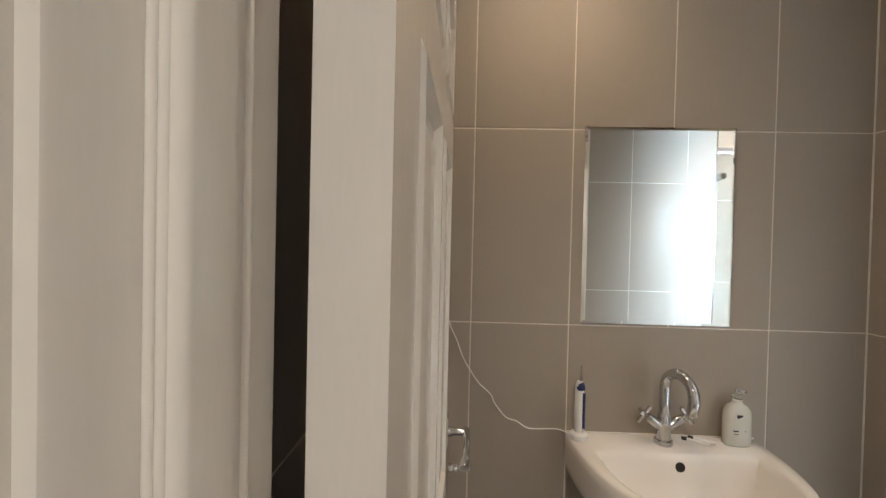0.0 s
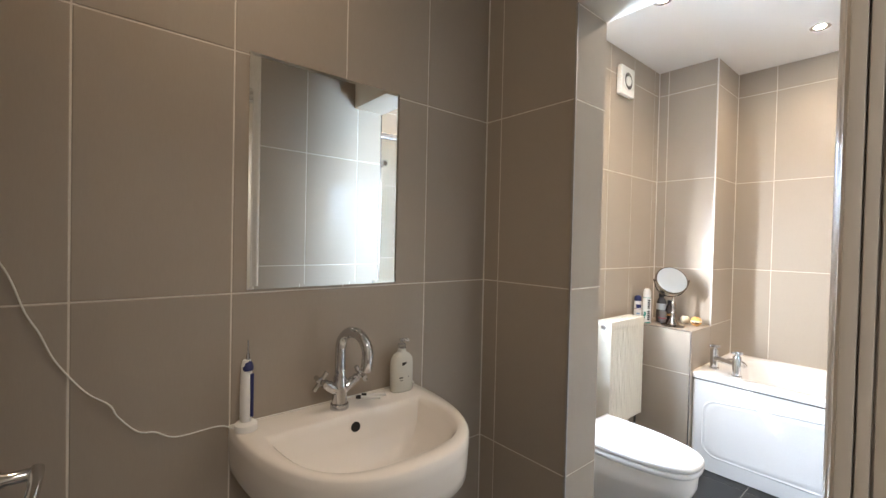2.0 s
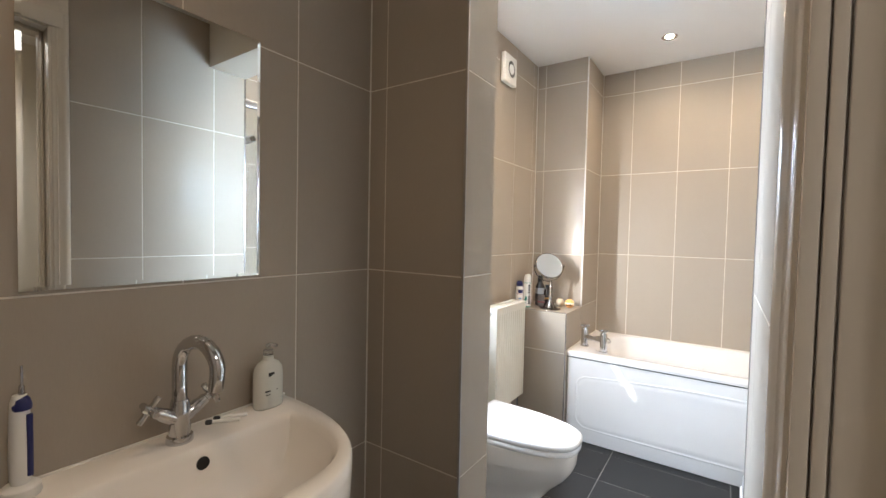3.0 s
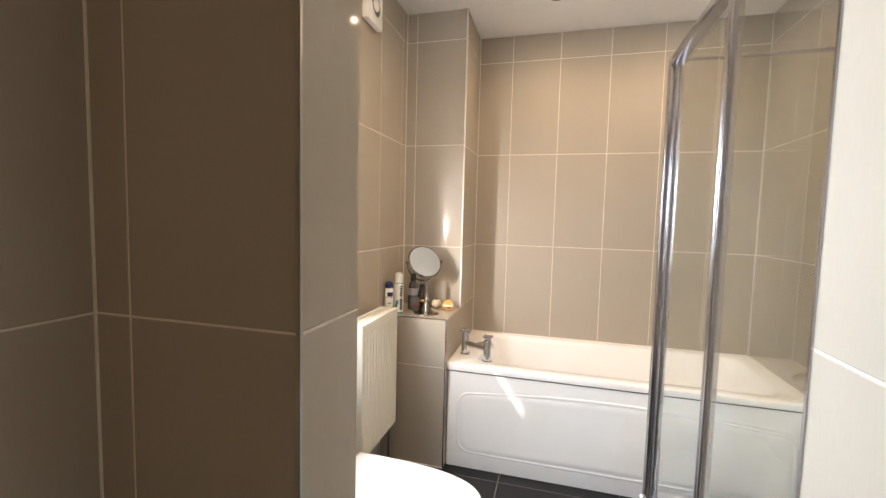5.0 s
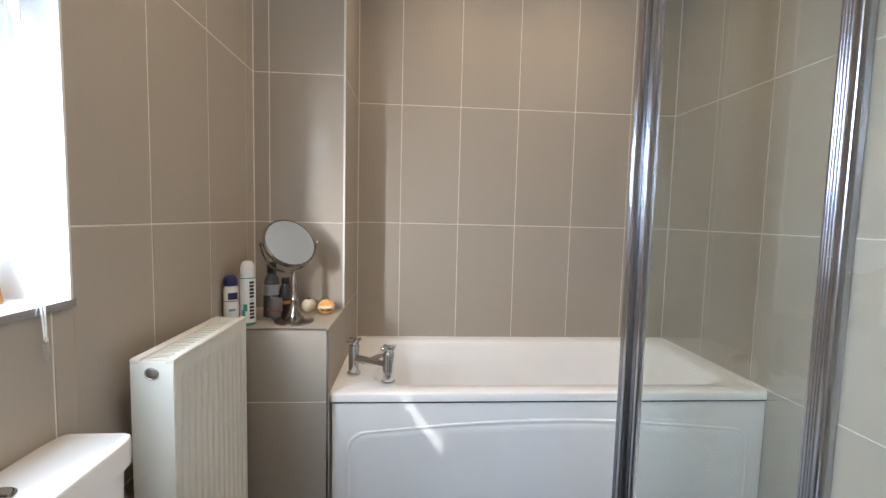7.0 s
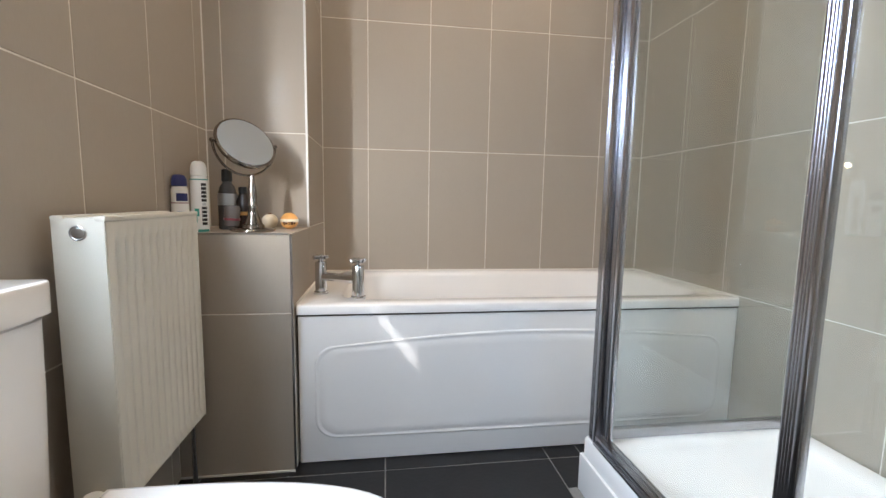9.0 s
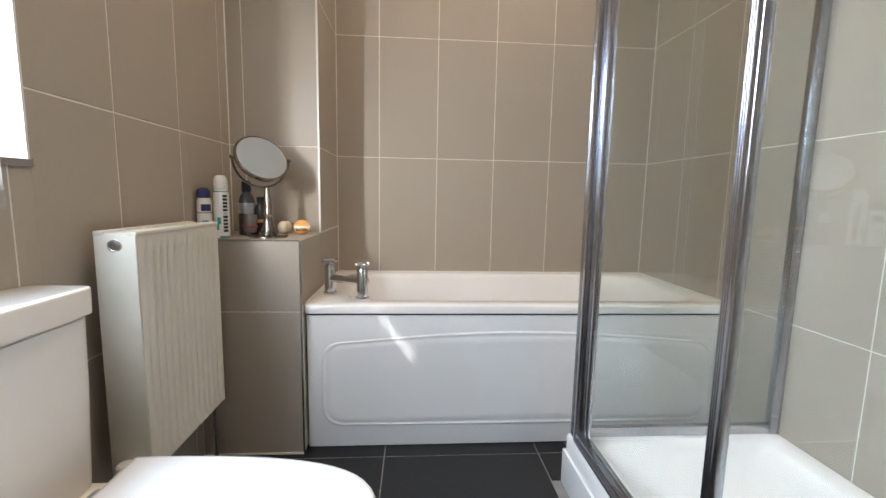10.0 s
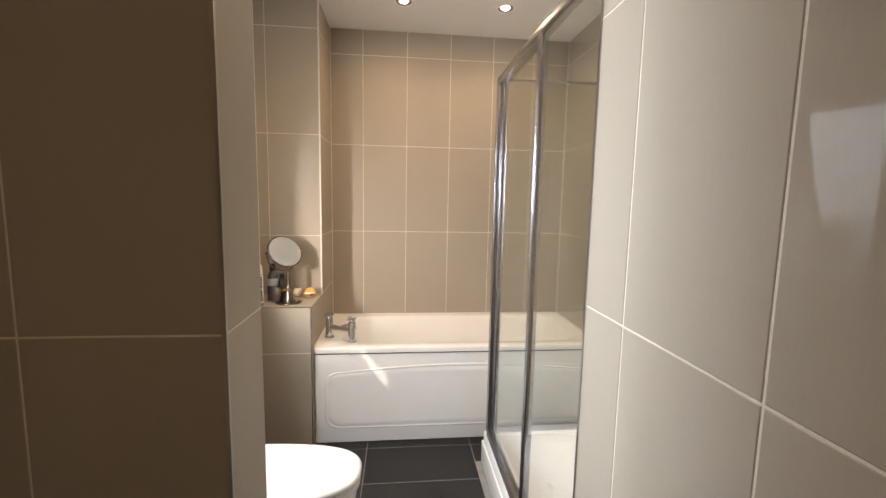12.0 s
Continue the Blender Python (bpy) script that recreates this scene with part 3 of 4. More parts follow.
SX, SY = 0.917, BB - 0.040
soap = thing("soap_bottle", (SX, SY, BZ), "translucent pump soap bottle standing on the basin", "bottle")
bm = bmesh.new()
quads(bm, [lens(SX, SY, hx, hy, BZ + z, 2.4, 24) for z, hx, hy in ((0, 0.036, 0.022), (0.004, 0.039, 0.025), (0.085, 0.039, 0.025), (0.104, 0.036, 0.023), (0.116, 0.027, 0.018), (0.123, 0.014, 0.013), (0.132, 0.012, 0.012))], True, True, True)
part("bottle", bm, material("milky_bottle", (0.70, 0.70, 0.64), 0.18, vary=0.03, transmission=0.12), soap)
bm = bmesh.new()
turned(bm, (SX, SY, BZ + 0.136), (SX, SY, BZ + 1), [(0, 0.013), (0.012, 0.013), (0.014, 0.005), (0.026, 0.005)], 16)
tube(bm, [(SX - 0.006, SY, BZ + 0.160), (SX + 0.010, SY - 0.004, BZ + 0.161), (SX + 0.020, SY - 0.006, BZ + 0.156)], 0.005, 10)
part("pump", bm, BOTTLE, soap, "clear plastic pump head")
for z, w, h in ((0.085, 0.016, 0.010), (0.046, 0.034, 0.0035), (0.038, 0.030, 0.002)):
    bm = bmesh.new()
    box(bm, SX - 0.006 - w / 2, SX - 0.006 + w / 2, SY - 0.0245, SY - 0.0225, BZ + z, BZ + z + h)
    part("label_print", bm, BLACK, soap, "dark label print")

for px, py, ang in ((0.778, BB - 0.030, -38), (0.800, BB - 0.024, -30)):
    ib = thing("interdental_brush", (px, py, BZ), "small clear interdental brush with dark cap lying on the basin", "brush", "interdental brushes")
    bm = bmesh.new()
    d = Vector((math.cos(radians(ang)), math.sin(radians(ang)), 0))
    p = Vector((px, py, BZ + 0.005))
    rod(bm, p, p + d * 0.06, 0.0045, 10, 0.001)
    part("handle", bm, WHITEP, ib)
    bm = bmesh.new()
    turned(bm, p - d * 0.014, p + d, [(0, 0.0035), (0.002, 0.006), (0.012, 0.006), (0.015, 0.0045)], 12)
    part("cap", bm, BLACK, ib)

wall_mirror = thing("wall_mirror", (0.688, BASIN_Y, 1.185), "large rectangular wall mirror hung above the wash basin", "mirror")
bm = bmesh.new()
mx0, mx1, mz0, mz1, b = 0.461, 0.914, 1.186, 1.789, 0.008
rings = [[(x0, y, z0), (x1, y, z0), (x1, y, z1), (x0, y, z1)] for x0, x1, z0, z1, y in
         ((mx0, mx1, mz0, mz1, BASIN_Y - 0.0005), (mx0, mx1, mz0, mz1, BASIN_Y - 0.0035), (mx0 + b, mx1 - b, mz0 + b, mz1 - b, BASIN_Y - 0.0045))]
quads(bm, rings, True, True, True)
part("mirror_glass", bm, MIRROR, wall_mirror, smooth=False)


# ---- toilet ----
CX, TW = 2.078, 0.178
toilet = thing("toilet", (CX, 1.30, 0), "white close-coupled toilet with its lid closed below the window", "toilet")


def pan_ring(half, y_back, y_front, z, power=2.5, n=30):
    return dee(CX, half, y_back, y_back - y_front, z, power, n, 8)


bm = bmesh.new()
quads(bm, [pan_ring(0.106, 1.55, 1.055, 0.0, 2.6), pan_ring(0.102, 1.55, 1.06, 0.03, 2.5), pan_ring(0.106, 1.55, 1.04, 0.11, 2.4), pan_ring(0.130, 1.55, 0.985, 0.18, 2.3),
           pan_ring(0.155, 1.55, 0.925, 0.24, 2.4), pan_ring(0.168, 1.55, 0.895, 0.285, 2.5), pan_ring(0.173, 1.55, 0.884, 0.315, 2.6), pan_ring(0.175, 1.55, 0.880, 0.37, 2.7), pan_ring(0.171, 1.55, 0.884, 0.378, 2.7)], True, True, True)
part("pan", bm, CERAMIC, toilet, sharp=60)
bm = bmesh.new()
quads(bm, [pan_ring(TW - 0.004, 1.365, 0.872, 0.380, 2.75), pan_ring(TW, 1.368, 0.868, 0.384, 2.75), pan_ring(TW, 1.368, 0.868, 0.400, 2.75), pan_ring(TW - 0.004, 1.365, 0.872, 0.404, 2.75)], True, True, True)
part("seat", bm, SEAT, toilet, sharp=60)
bm = bmesh.new()
quads(bm, [pan_ring(TW - 0.003, 1.375, 0.870, 0.406, 2.75), pan_ring(TW + 0.001, 1.378, 0.865, 0.410, 2.75), pan_ring(TW + 0.001, 1.378, 0.865, 0.424, 2.75), pan_ring(TW - 0.004, 1.374, 0.871, 0.4325, 2.75),
           pan_ring(TW - 0.014, 1.364, 0.882, 0.436, 2.75), pan_ring(TW - 0.06, 1.32, 0.94, 0.439, 2.3), pan_ring(0.02, 1.2, 1.1, 0.440, 2)], True, True, True)
part("lid", bm, SEAT, toilet, "closed white seat lid", sharp=60)
for s in (-1, 1):
    bm = bmesh.new()
    rod(bm, (CX + s * 0.075 - 0.022, 1.392, 0.408), (CX + s * 0.075 + 0.022, 1.392, 0.408), 0.012, 14, 0.002)
    part("hinge", bm, CHROME, toilet, "chrome seat hinge")
bm = bmesh.new()
quads(bm, [lens(CX + 0.004, 1.512, hx, hy, z, 9, 48) for z, hx, hy in ((0.375, 0.168, 0.058), (0.385, 0.172, 0.060), (0.60, 0.182, 0.064), (0.728, 0.186, 0.065), (0.7295, 0.181, 0.060), (0.7362, 0.181, 0.060))], True, True, True)
part("cistern", bm, CERAMIC, toilet, sharp=50)
bm = bmesh.new()
quads(bm, [lens(CX + 0.003, 1.505, hx, hy, z, 10, 48) for z, hx, hy in ((0.736, 0.186, 0.066), (0.737, 0.191, 0.0685), (0.782, 0.192, 0.069), (0.787, 0.1914, 0.0684), (0.789, 0.1896, 0.0666))], True, True, True)
lid = part("cistern_lid", bm, CERAMIC, toilet, sharp=50)
bm = bmesh.new()
turned(bm, (CX + 0.005, 1.518, 0.788), (CX + 0.005, 1.518, 1), [(0, 0.026), (0.004, 0.026), (0.006, 0.023), (0.004, 0.0225), (0.007, 0.021), (0.0075, 0.002)], 28)
part("flush_button", bm, CHROME, lid, "round chrome flush button")
bm = bmesh.new()
box(bm, CX + 0.004, CX + 0.006, 1.498, 1.538, 0.7945, 0.7962)
part("button_split", bm, DARK, lid)


# ---- radiator ----
RX0, RX1, RY0, RY1, RZ0, RZ1 = 2.407, 2.810, 1.440, 1.535, 0.270, 0.886
rad = thing("radiator", (2.61, 1.49, RZ0), "cream enamelled panel radiator with vertical flutes", "radiator")


def flutes(x0, x1, n):
    """The front of a pressed panel: flat bands between n rounded grooves."""
    row, pitch = [], (x1 - x0) / n
    for i in range(n):
        c = x0 + pitch * (i + 0.5)
        for a, d in ((-0.5, 0), (-0.30, 0), (-0.19, 0.0038), (-0.08, 0.0082), (0.08, 0.0082), (0.19, 0.0038), (0.30, 0)):
            row.append((c + a * pitch, d))
    return [*row, (x1, 0)]


bm = bmesh.new()
prof = flutes(RX0 + 0.022, RX1 - 0.016, 12)
front = RY0 + 0.002
rings = []
for z, k in ((RZ0 + 0.012, 0), (RZ0 + 0.03, 0), (RZ0 + 0.045, 1), (RZ1 - 0.055, 1), (RZ1 - 0.040, 0), (RZ1 - 0.012, 0)):
    rings.append([(x, front + d * k, z) for x, d in prof])
quads(bm, rings, False)
back = [[(x, front + 0.016, z) for x, d in prof] for z in (RZ0 + 0.012, RZ1 - 0.012)]
quads(bm, back, False)
box(bm, RX0 + 0.004, RX0 + 0.022, front, front + 0.016, RZ0 + 0.012, RZ1 - 0.012)
box(bm, RX1 - 0.016, RX1 - 0.004, front, front + 0.016, RZ0 + 0.012, RZ1 - 0.012)
part("front_panel", bm, RADPAINT, rad, sharp=60)
piece("back_panel", RADPAINT, rad, RX0 + 0.012, RX1 - 0.012, RY1 - 0.02, RY1 - 0.006, RZ0 + 0.012, RZ1 - 0.03, bevel=0.004)
for x0, x1 in ((RX0, RX0 + 0.003), (RX1 - 0.003, RX1)):
    cover = piece("side_cover", RADPAINT, rad, x0, x1, RY0 + 0.003, RY1, RZ0 + 0.006, RZ1 - 0.006, bevel=0.001)
piece("top_rim", RADPAINT, rad, RX0 - 0.001, RX1 + 0.001, RY0, RY0 + 0.020, RZ1 - 0.0115, RZ1, bevel=0.004)
piece("top_rim", RADPAINT, rad, RX0 - 0.001, RX1 + 0.001, RY1 - 0.022, RY1 + 0.001, RZ1 - 0.0115, RZ1, bevel=0.004)
for i in range(18):
    x = RX0 + 0.012 + i * (RX1 - RX0 - 0.024) / 17
    piece("grille_bar", RADPAINT, rad, x - 0.0075, x + 0.0075, RY0 + 0.0205, RY1 - 0.0225, RZ1 - 0.008, RZ1 - 0.004)
bm = bmesh.new()
quads(bm, [[(RX0 - d, 1.489 + r * math.cos(t), 0.853 + r * 0.95 * math.sin(t)) for t in np.linspace(0, 2 * math.pi, 28, endpoint=False)] for d, r in ((0, 0.0155), (0.0015, 0.0155), (0.0025, 0.0135), (0.0012, 0.0115), (0.0022, 0.0095), (0.0024, 0.001))], True, True, True)
part("air_vent", bm, DIM_STEEL, rad, "oval metal air vent plug")
for x, s in ((RX0 + 0.01, -1), (RX1 - 0.01, 1)):
    bm = bmesh.new()
    rod(bm, (x, 1.49, RZ0 + 0.018), (x + s * 0.04, 1.49, RZ0 + 0.018), 0.011, 14, 0.001)
    rod(bm, (x + s * 0.028, 1.49, 0.002), (x + s * 0.028, 1.49, RZ0 + 0.018), 0.0075, 12)
    valve = part("valve", bm, CHROME, rad, "chrome valve and pipe")
    bm = bmesh.new()
    if s < 0:
        turned(bm, (x + s * 0.028, 1.49, RZ0 + 0.008), (x + s * 0.028, 1.49, 1), [(0, 0.014), (0.02, 0.015), (0.022, 0.021), (0.045, 0.020), (0.049, 0.016)], 20)
    else:
        turned(bm, (x + 0.028, 1.478, RZ0 + 0.07), (x + 0.028, 1.478, 1), [(0, 0.014), (0.01, 0.018), (0.05, 0.018), (0.055, 0.013)], 20)
    part("valve_cap", bm, WHITEP, valve, "white valve cap")


# ---- extractor fan ----
FX0, FX1, FZ0, FZ1 = 2.640, 2.808, 2.262, 2.440
fan = thing("extractor_fan", (2.72, WINDOW_Y, 2.35), "square white extractor fan with a round grille high on the wall", "fan")
bm = bmesh.new()
box(bm, FX0, FX1, WINDOW_Y - 0.032, WINDOW_Y - 0.0005, FZ0, FZ1, 0.008, 3)
part("housing", bm, WHITEP, fan)
fc = ((FX0 + FX1) / 2, WINDOW_Y - 0.032, (FZ0 + FZ1) / 2)
bm = bmesh.new()
turned(bm, fc, (fc[0], fc[1] - 1, fc[2]), [(-0.002, 0.060), (0.005, 0.060), (0.008, 0.056), (0.002, 0.052), (-0.001, 0.052)], 32)
part("grille_ring", bm, WHITEP, fan)
# flat dark disc, its grey painted for the shade behind the grille
bm = bmesh.new()
turned(bm, fc, (fc[0], fc[1] - 1, fc[2]), [(0.0003, 0.0525), (0.0010, 0.0525)], 32)
part("grille_opening", bm, material("grille_shade_grey", (0.10, 0.095, 0.09), 0.6), fan)
bm = bmesh.new()
turned(bm, fc, (fc[0], fc[1] - 1, fc[2]), [(0.0, 0.030), (0.006, 0.030), (0.009, 0.026), (0.010, 0.002)], 28)
part("grille_centre", bm, WHITEP, fan)


# ---- bath ----
PX, RIM = 2.958, 0.570
Y0, Y1 = SHOWER_Y + 0.002, COL_Y - 0.002
bath = thing("bath", (3.3, 0.37, 0), "white acrylic bath with a moulded side panel", "bath")


def rrect(x0, x1, y0, y1, z, r, n=8):
    ring = []
    for cx, cy, a0 in ((x1 - r, y1 - r, 0), (x0 + r, y1 - r, 90), (x0 + r, y0 + r, 180), (x1 - r, y0 + r, 270)):
        for k in range(n):
            a = radians(a0 + 90 * k / (n - 1))
            ring.append((cx + r * math.cos(a), cy + r * math.sin(a), z))
    return ring


ox0, ox1 = PX - 0.006, END_X - 0.002
bm = bmesh.new()
quads(bm, [rrect(ox0 + 0.004, ox1, Y0, Y1, RIM - 0.034, 0.006), rrect(ox0, ox1, Y0, Y1, RIM - 0.032, 0.008), rrect(ox0, ox1, Y0, Y1, RIM - 0.008, 0.008), rrect(ox0 + 0.003, ox1, Y0, Y1, RIM - 0.002, 0.008),
           rrect(ox0 + 0.008, ox1, Y0, Y1, RIM, 0.008),
           rrect(ox0 + 0.075, ox1 - 0.055, Y0 + 0.075, Y1 - 0.13, RIM, 0.11), rrect(ox0 + 0.082, ox1 - 0.062, Y0 + 0.083, Y1 - 0.138, RIM - 0.005, 0.11),
           rrect(ox0 + 0.090, ox1 - 0.070, Y0 + 0.095, Y1 - 0.146, RIM - 0.02, 0.11), rrect(ox0 + 0.110, ox1 - 0.09, Y0 + 0.20, Y1 - 0.17, RIM - 0.2, 0.12),
           rrect(ox0 + 0.130, ox1 - 0.11, Y0 + 0.30, Y1 - 0.19, RIM - 0.34, 0.12), rrect(ox0 + 0.17, ox1 - 0.15, Y0 + 0.36, Y1 - 0.23, RIM - 0.38, 0.10)], True, False, True)
part("tub", bm, ACRYLIC, bath, sharp=50)
bm = bmesh.new()
box(bm, PX, PX + 0.012, Y0 + 0.003, Y1 - 0.006, 0.004, RIM - 0.0385, 0.002)
panel = part("side_panel", bm, ACRYLIC, bath)
bm = bmesh.new()
ya, yb, zb, ztop, r = 1.150, -0.408, 0.090, 0.425, 0.07
pts = [(ya - r + r * math.cos(radians(a)), zb + r + r * math.sin(radians(a))) for a in np.linspace(0, -90, 8)]
pts += [(y, zb - 0.006 * math.sin((y - yb) / (ya - yb) * math.pi)) for y in np.linspace(ya - r, yb + r, 14)[1:-1]]
pts += [(yb + r + r * math.cos(radians(a)), zb + r + r * math.sin(radians(a))) for a in np.linspace(-90, -180, 8)]
pts += [(yb + r + r * math.cos(radians(a)), ztop - r + r * math.sin(radians(a))) for a in np.linspace(180, 90, 8)]
pts += [(y, ztop + 0.042 * math.sin((y - yb - r) / (ya - yb - 2 * r) * math.pi)) for y in np.linspace(yb + r, ya - r, 20)[1:-1]]
pts += [(ya - r + r * math.cos(radians(a)), ztop - r + r * math.sin(radians(a))) for a in np.linspace(90, 0, 8)]
cy, cz = sum(p[0] for p in pts) / len(pts), sum(p[1] for p in pts) / len(pts)


def inset(p, k):
    d = Vector((p[0] - cy, (p[1] - cz) * 3.2))
    d = d.normalized() * k
    return p[0] - d.x, p[1] - d.y


rows = [[(PX - dx, *inset(p, k)) for p in pts] for k, dx in ((0, -0.001), (0.002, 0.002), (0.006, 0.0042), (0.011, 0.0042), (0.016, 0.001), (0.022, 0.0035), (0.05, 0.0035))]
quads(bm, rows, True, False, True)
part("raised_field", bm, ACRYLIC, panel, sharp=80)
# black strip fills the seam under the rim in place of its shade
bm = bmesh.new()
box(bm, PX - 0.003, PX + 0.0115, Y0 + 0.003, Y1 - 0.006, RIM - 0.0383, RIM - 0.0342)
part("panel_gap", bm, DARK, bath)
bm = bmesh.new()
box(bm, ox0 + 0.01, ox1 + 0.001, Y1 - 0.004, Y1 + 0.0015, RIM - 0.001, RIM + 0.006, 0.002)
box(bm, ox1 - 0.004, ox1 + 0.0015, Y0 + 0.004, Y1 - 0.004, RIM - 0.001, RIM + 0.006, 0.002)
box(bm, ox0 + 0.01, ox1 - 0.004, Y0 - 0.0015, Y0 + 0.004, RIM - 0.001, RIM + 0.006, 0.002)
part("sealant_bead", bm, SEALANT, bath)

bt = thing("bath_filler_tap", (3.09, 1.085, RIM), "chrome bath filler tap with two pillars and cross handles", "tap")
A, B = Vector((3.140, 1.150, RIM)), Vector((3.046, 1.006, RIM))
for p in (A, B):
    bm = bmesh.new()
    turned(bm, p, p + Vector((0, 0, 1)), [(0, 0.027), (0.004, 0.028), (0.010, 0.027), (0.012, 0.0215), (0.118, 0.0215), (0.122, 0.019), (0.124, 0.009), (0.134, 0.009)], 24)
    part("pillar", bm, CHROME, bt)
    bm = bmesh.new()
    c = p + Vector((0, 0, 0.140))
    for a in (35, 125):
        w = Vector((math.cos(radians(a)), math.sin(radians(a)), 0))
        turned(bm, c - w * 0.030, c + w * 0.030, [(0, 0.006), (0.002, 0.0078), (0.024, 0.0066), (0.036, 0.0066), (0.058, 0.0078), (0.06, 0.006)], 12)
    turned(bm, c - Vector((0, 0, 0.008)), c + Vector((0, 0, 1)), [(0, 0.008), (0.01, 0.009), (0.016, 0.008), (0.018, 0.004)], 14)
    part("cross_handle", bm, CHROME, bt)
bm = bmesh.new()
mid = (A + B) / 2
out = Vector((0.84, -0.55, 0)).normalized()
tube(bm, [A + Vector((0, 0, 0.068)), mid + Vector((0, 0, 0.068)), B + Vector((0, 0, 0.068))], 0.016, 16)
tube(bm, spline([mid + Vector((0, 0, 0.068)), mid + out * 0.05 + Vector((0, 0, 0.070)), mid + out * 0.11 + Vector((0, 0, 0.055)), mid + out * 0.13 + Vector((0, 0, 0.035))], 5), 0.015, 16)
part("spout", bm, CHROME, bt)


# ---- shower enclosure ----
SXR, SYF, TRAY, TOP = 2.700, 0.245, 0.185, 2.000
tray = thing("shower_tray", (2.1, -0.1, 0), "raised white shower tray with a moulded upstand", "shower tray")
bm = bmesh.new()
tx0, tx1, ty0, ty1 = NIB_X1 + 0.002, 2.722, SHOWER_Y + 0.002, 0.276
quads(bm, [rrect(tx0, tx1, ty0, ty1, 0.120, 0.012, 5), rrect(tx0, tx1, ty0, ty1, TRAY - 0.008, 0.012, 5), rrect(tx0 + 0.004, tx1 - 0.004, ty0 + 0.004, ty1 - 0.004, TRAY, 0.012, 5),
           rrect(tx0 + 0.055, tx1 - 0.065, ty0 + 0.055, ty1 - 0.075, TRAY, 0.05, 5), rrect(tx0 + 0.07, tx1 - 0.08, ty0 + 0.07, ty1 - 0.09, TRAY - 0.012, 0.05, 5),
           rrect(tx0 + 0.10, tx1 - 0.11, ty0 + 0.10, ty1 - 0.12, TRAY - 0.042, 0.05, 5), rrect(tx0 + 0.5, tx1 - 0.5, ty0 + 0.33, ty1 - 0.33, TRAY - 0.050, 0.02, 5)], True, True, True)
part("tray", bm, ACRYLIC, tray, sharp=50)
bm = bmesh.new()
box(bm, tx0, tx1 + 0.006, ty1 - 0.02, ty1 + 0.008, 0.0, 0.124, 0.004)
box(bm, tx1 - 0.02, tx1 + 0.0055, ty0, ty1 - 0.021, 0.0, 0.124, 0.004)
part("plinth", bm, ACRYLIC, tray)
bm = bmesh.new()
turned(bm, (2.11, -0.09, TRAY - 0.052), (2.11, -0.09, 1), [(0, 0.055), (0.006, 0.055), (0.010, 0.045), (0.012, 0.003)], 28)
part("waste_cover", bm, CHROME, tray)

shower = thing("shower_enclosure", (2.1, 0.24, TRAY), "aluminium-framed shower enclosure with two glass sliding doors", "shower enclosure")


def ribbed(name, x0, x1, y0, y1, z0, z1, axis, label=""):
    """An extruded bar; the uprights carry one broad and three fine ribs on each long face."""
    bm = bmesh.new()
    if axis != "z":
        box(bm, x0, x1, y0, y1, z0, z1, 0.002)
    else:
        wide = x1 - x0 >= y1 - y0
        w, t = (x1 - x0, y1 - y0) if wide else (y1 - y0, x1 - x0)
        half = [(0.0, 0.002), (0.03 * w, 0.0)]
        for f, r, h in ((0.25, 0.20, 0.035), (0.56, 0.07, 0.03), (0.72, 0.07, 0.03), (0.88, 0.07, 0.03)):
            half += [(w * (f - r * math.cos(a)), -h * w * math.sin(a)) for a in np.linspace(0, math.pi, 8)]
        half += [(0.97 * w, 0.0), (w, 0.002)]
        prof = half + [(a, t - d) for a, d in half[::-1]]
        rings = [[(x0 + a, y0 + d, z) if wide else (x0 + d, y0 + a, z) for a, d in prof] for z in (z0, z1)]
        quads(bm, rings, True, True, True)
    return part(name, bm, ALU, shower, label)


yf0, yf1 = SYF - 0.020, SYF + 0.020
ribbed("corner_post", SXR - 0.030, SXR + 0.012, yf0, yf1, TRAY, TOP, "z")
ribbed("door_stile", SXR - 0.072, SXR - 0.032, SYF - 0.016, SYF + 0.004, TRAY + 0.03, TOP - 0.03, "z")
ribbed("wall_profile", NIB_X1 + 0.001, NIB_X1 + 0.034, yf0, yf1, TRAY, TOP, "z")
ribbed("door_stile", 2.076, 2.112, SYF - 0.016, SYF + 0.002, TRAY + 0.03, TOP - 0.03, "z")
ribbed("door_stile", 2.056, 2.088, SYF + 0.004, SYF + 0.022, TRAY + 0.03, TOP - 0.03, "z")
ribbed("head_rail", NIB_X1 + 0.034, SXR - 0.030, yf0, yf1, TOP - 0.036, TOP, "x")
ribbed("bottom_rail", NIB_X1 + 0.034, SXR - 0.030, yf0, yf1, TRAY + 0.001, TRAY + 0.028, "x")
ribbed("bottom_track", NIB_X1 + 0.034, SXR - 0.030, yf1 + 0.001, yf1 + 0.008, TRAY + 0.001, TRAY + 0.012, "x")
ribbed("head_rail", SXR - 0.010, SXR + 0.006, SHOWER_Y + 0.036, yf0 - 0.001, TOP - 0.012, TOP, "y")
ribbed("bottom_rail", SXR - 0.014, SXR + 0.010, SHOWER_Y + 0.036, yf0 - 0.001, TRAY + 0.001, TRAY + 0.034, "y")
side = ribbed("wall_profile", SXR - 0.016, SXR + 0.012, SHOWER_Y + 0.001, SHOWER_Y + 0.035, TRAY, TOP, "z")
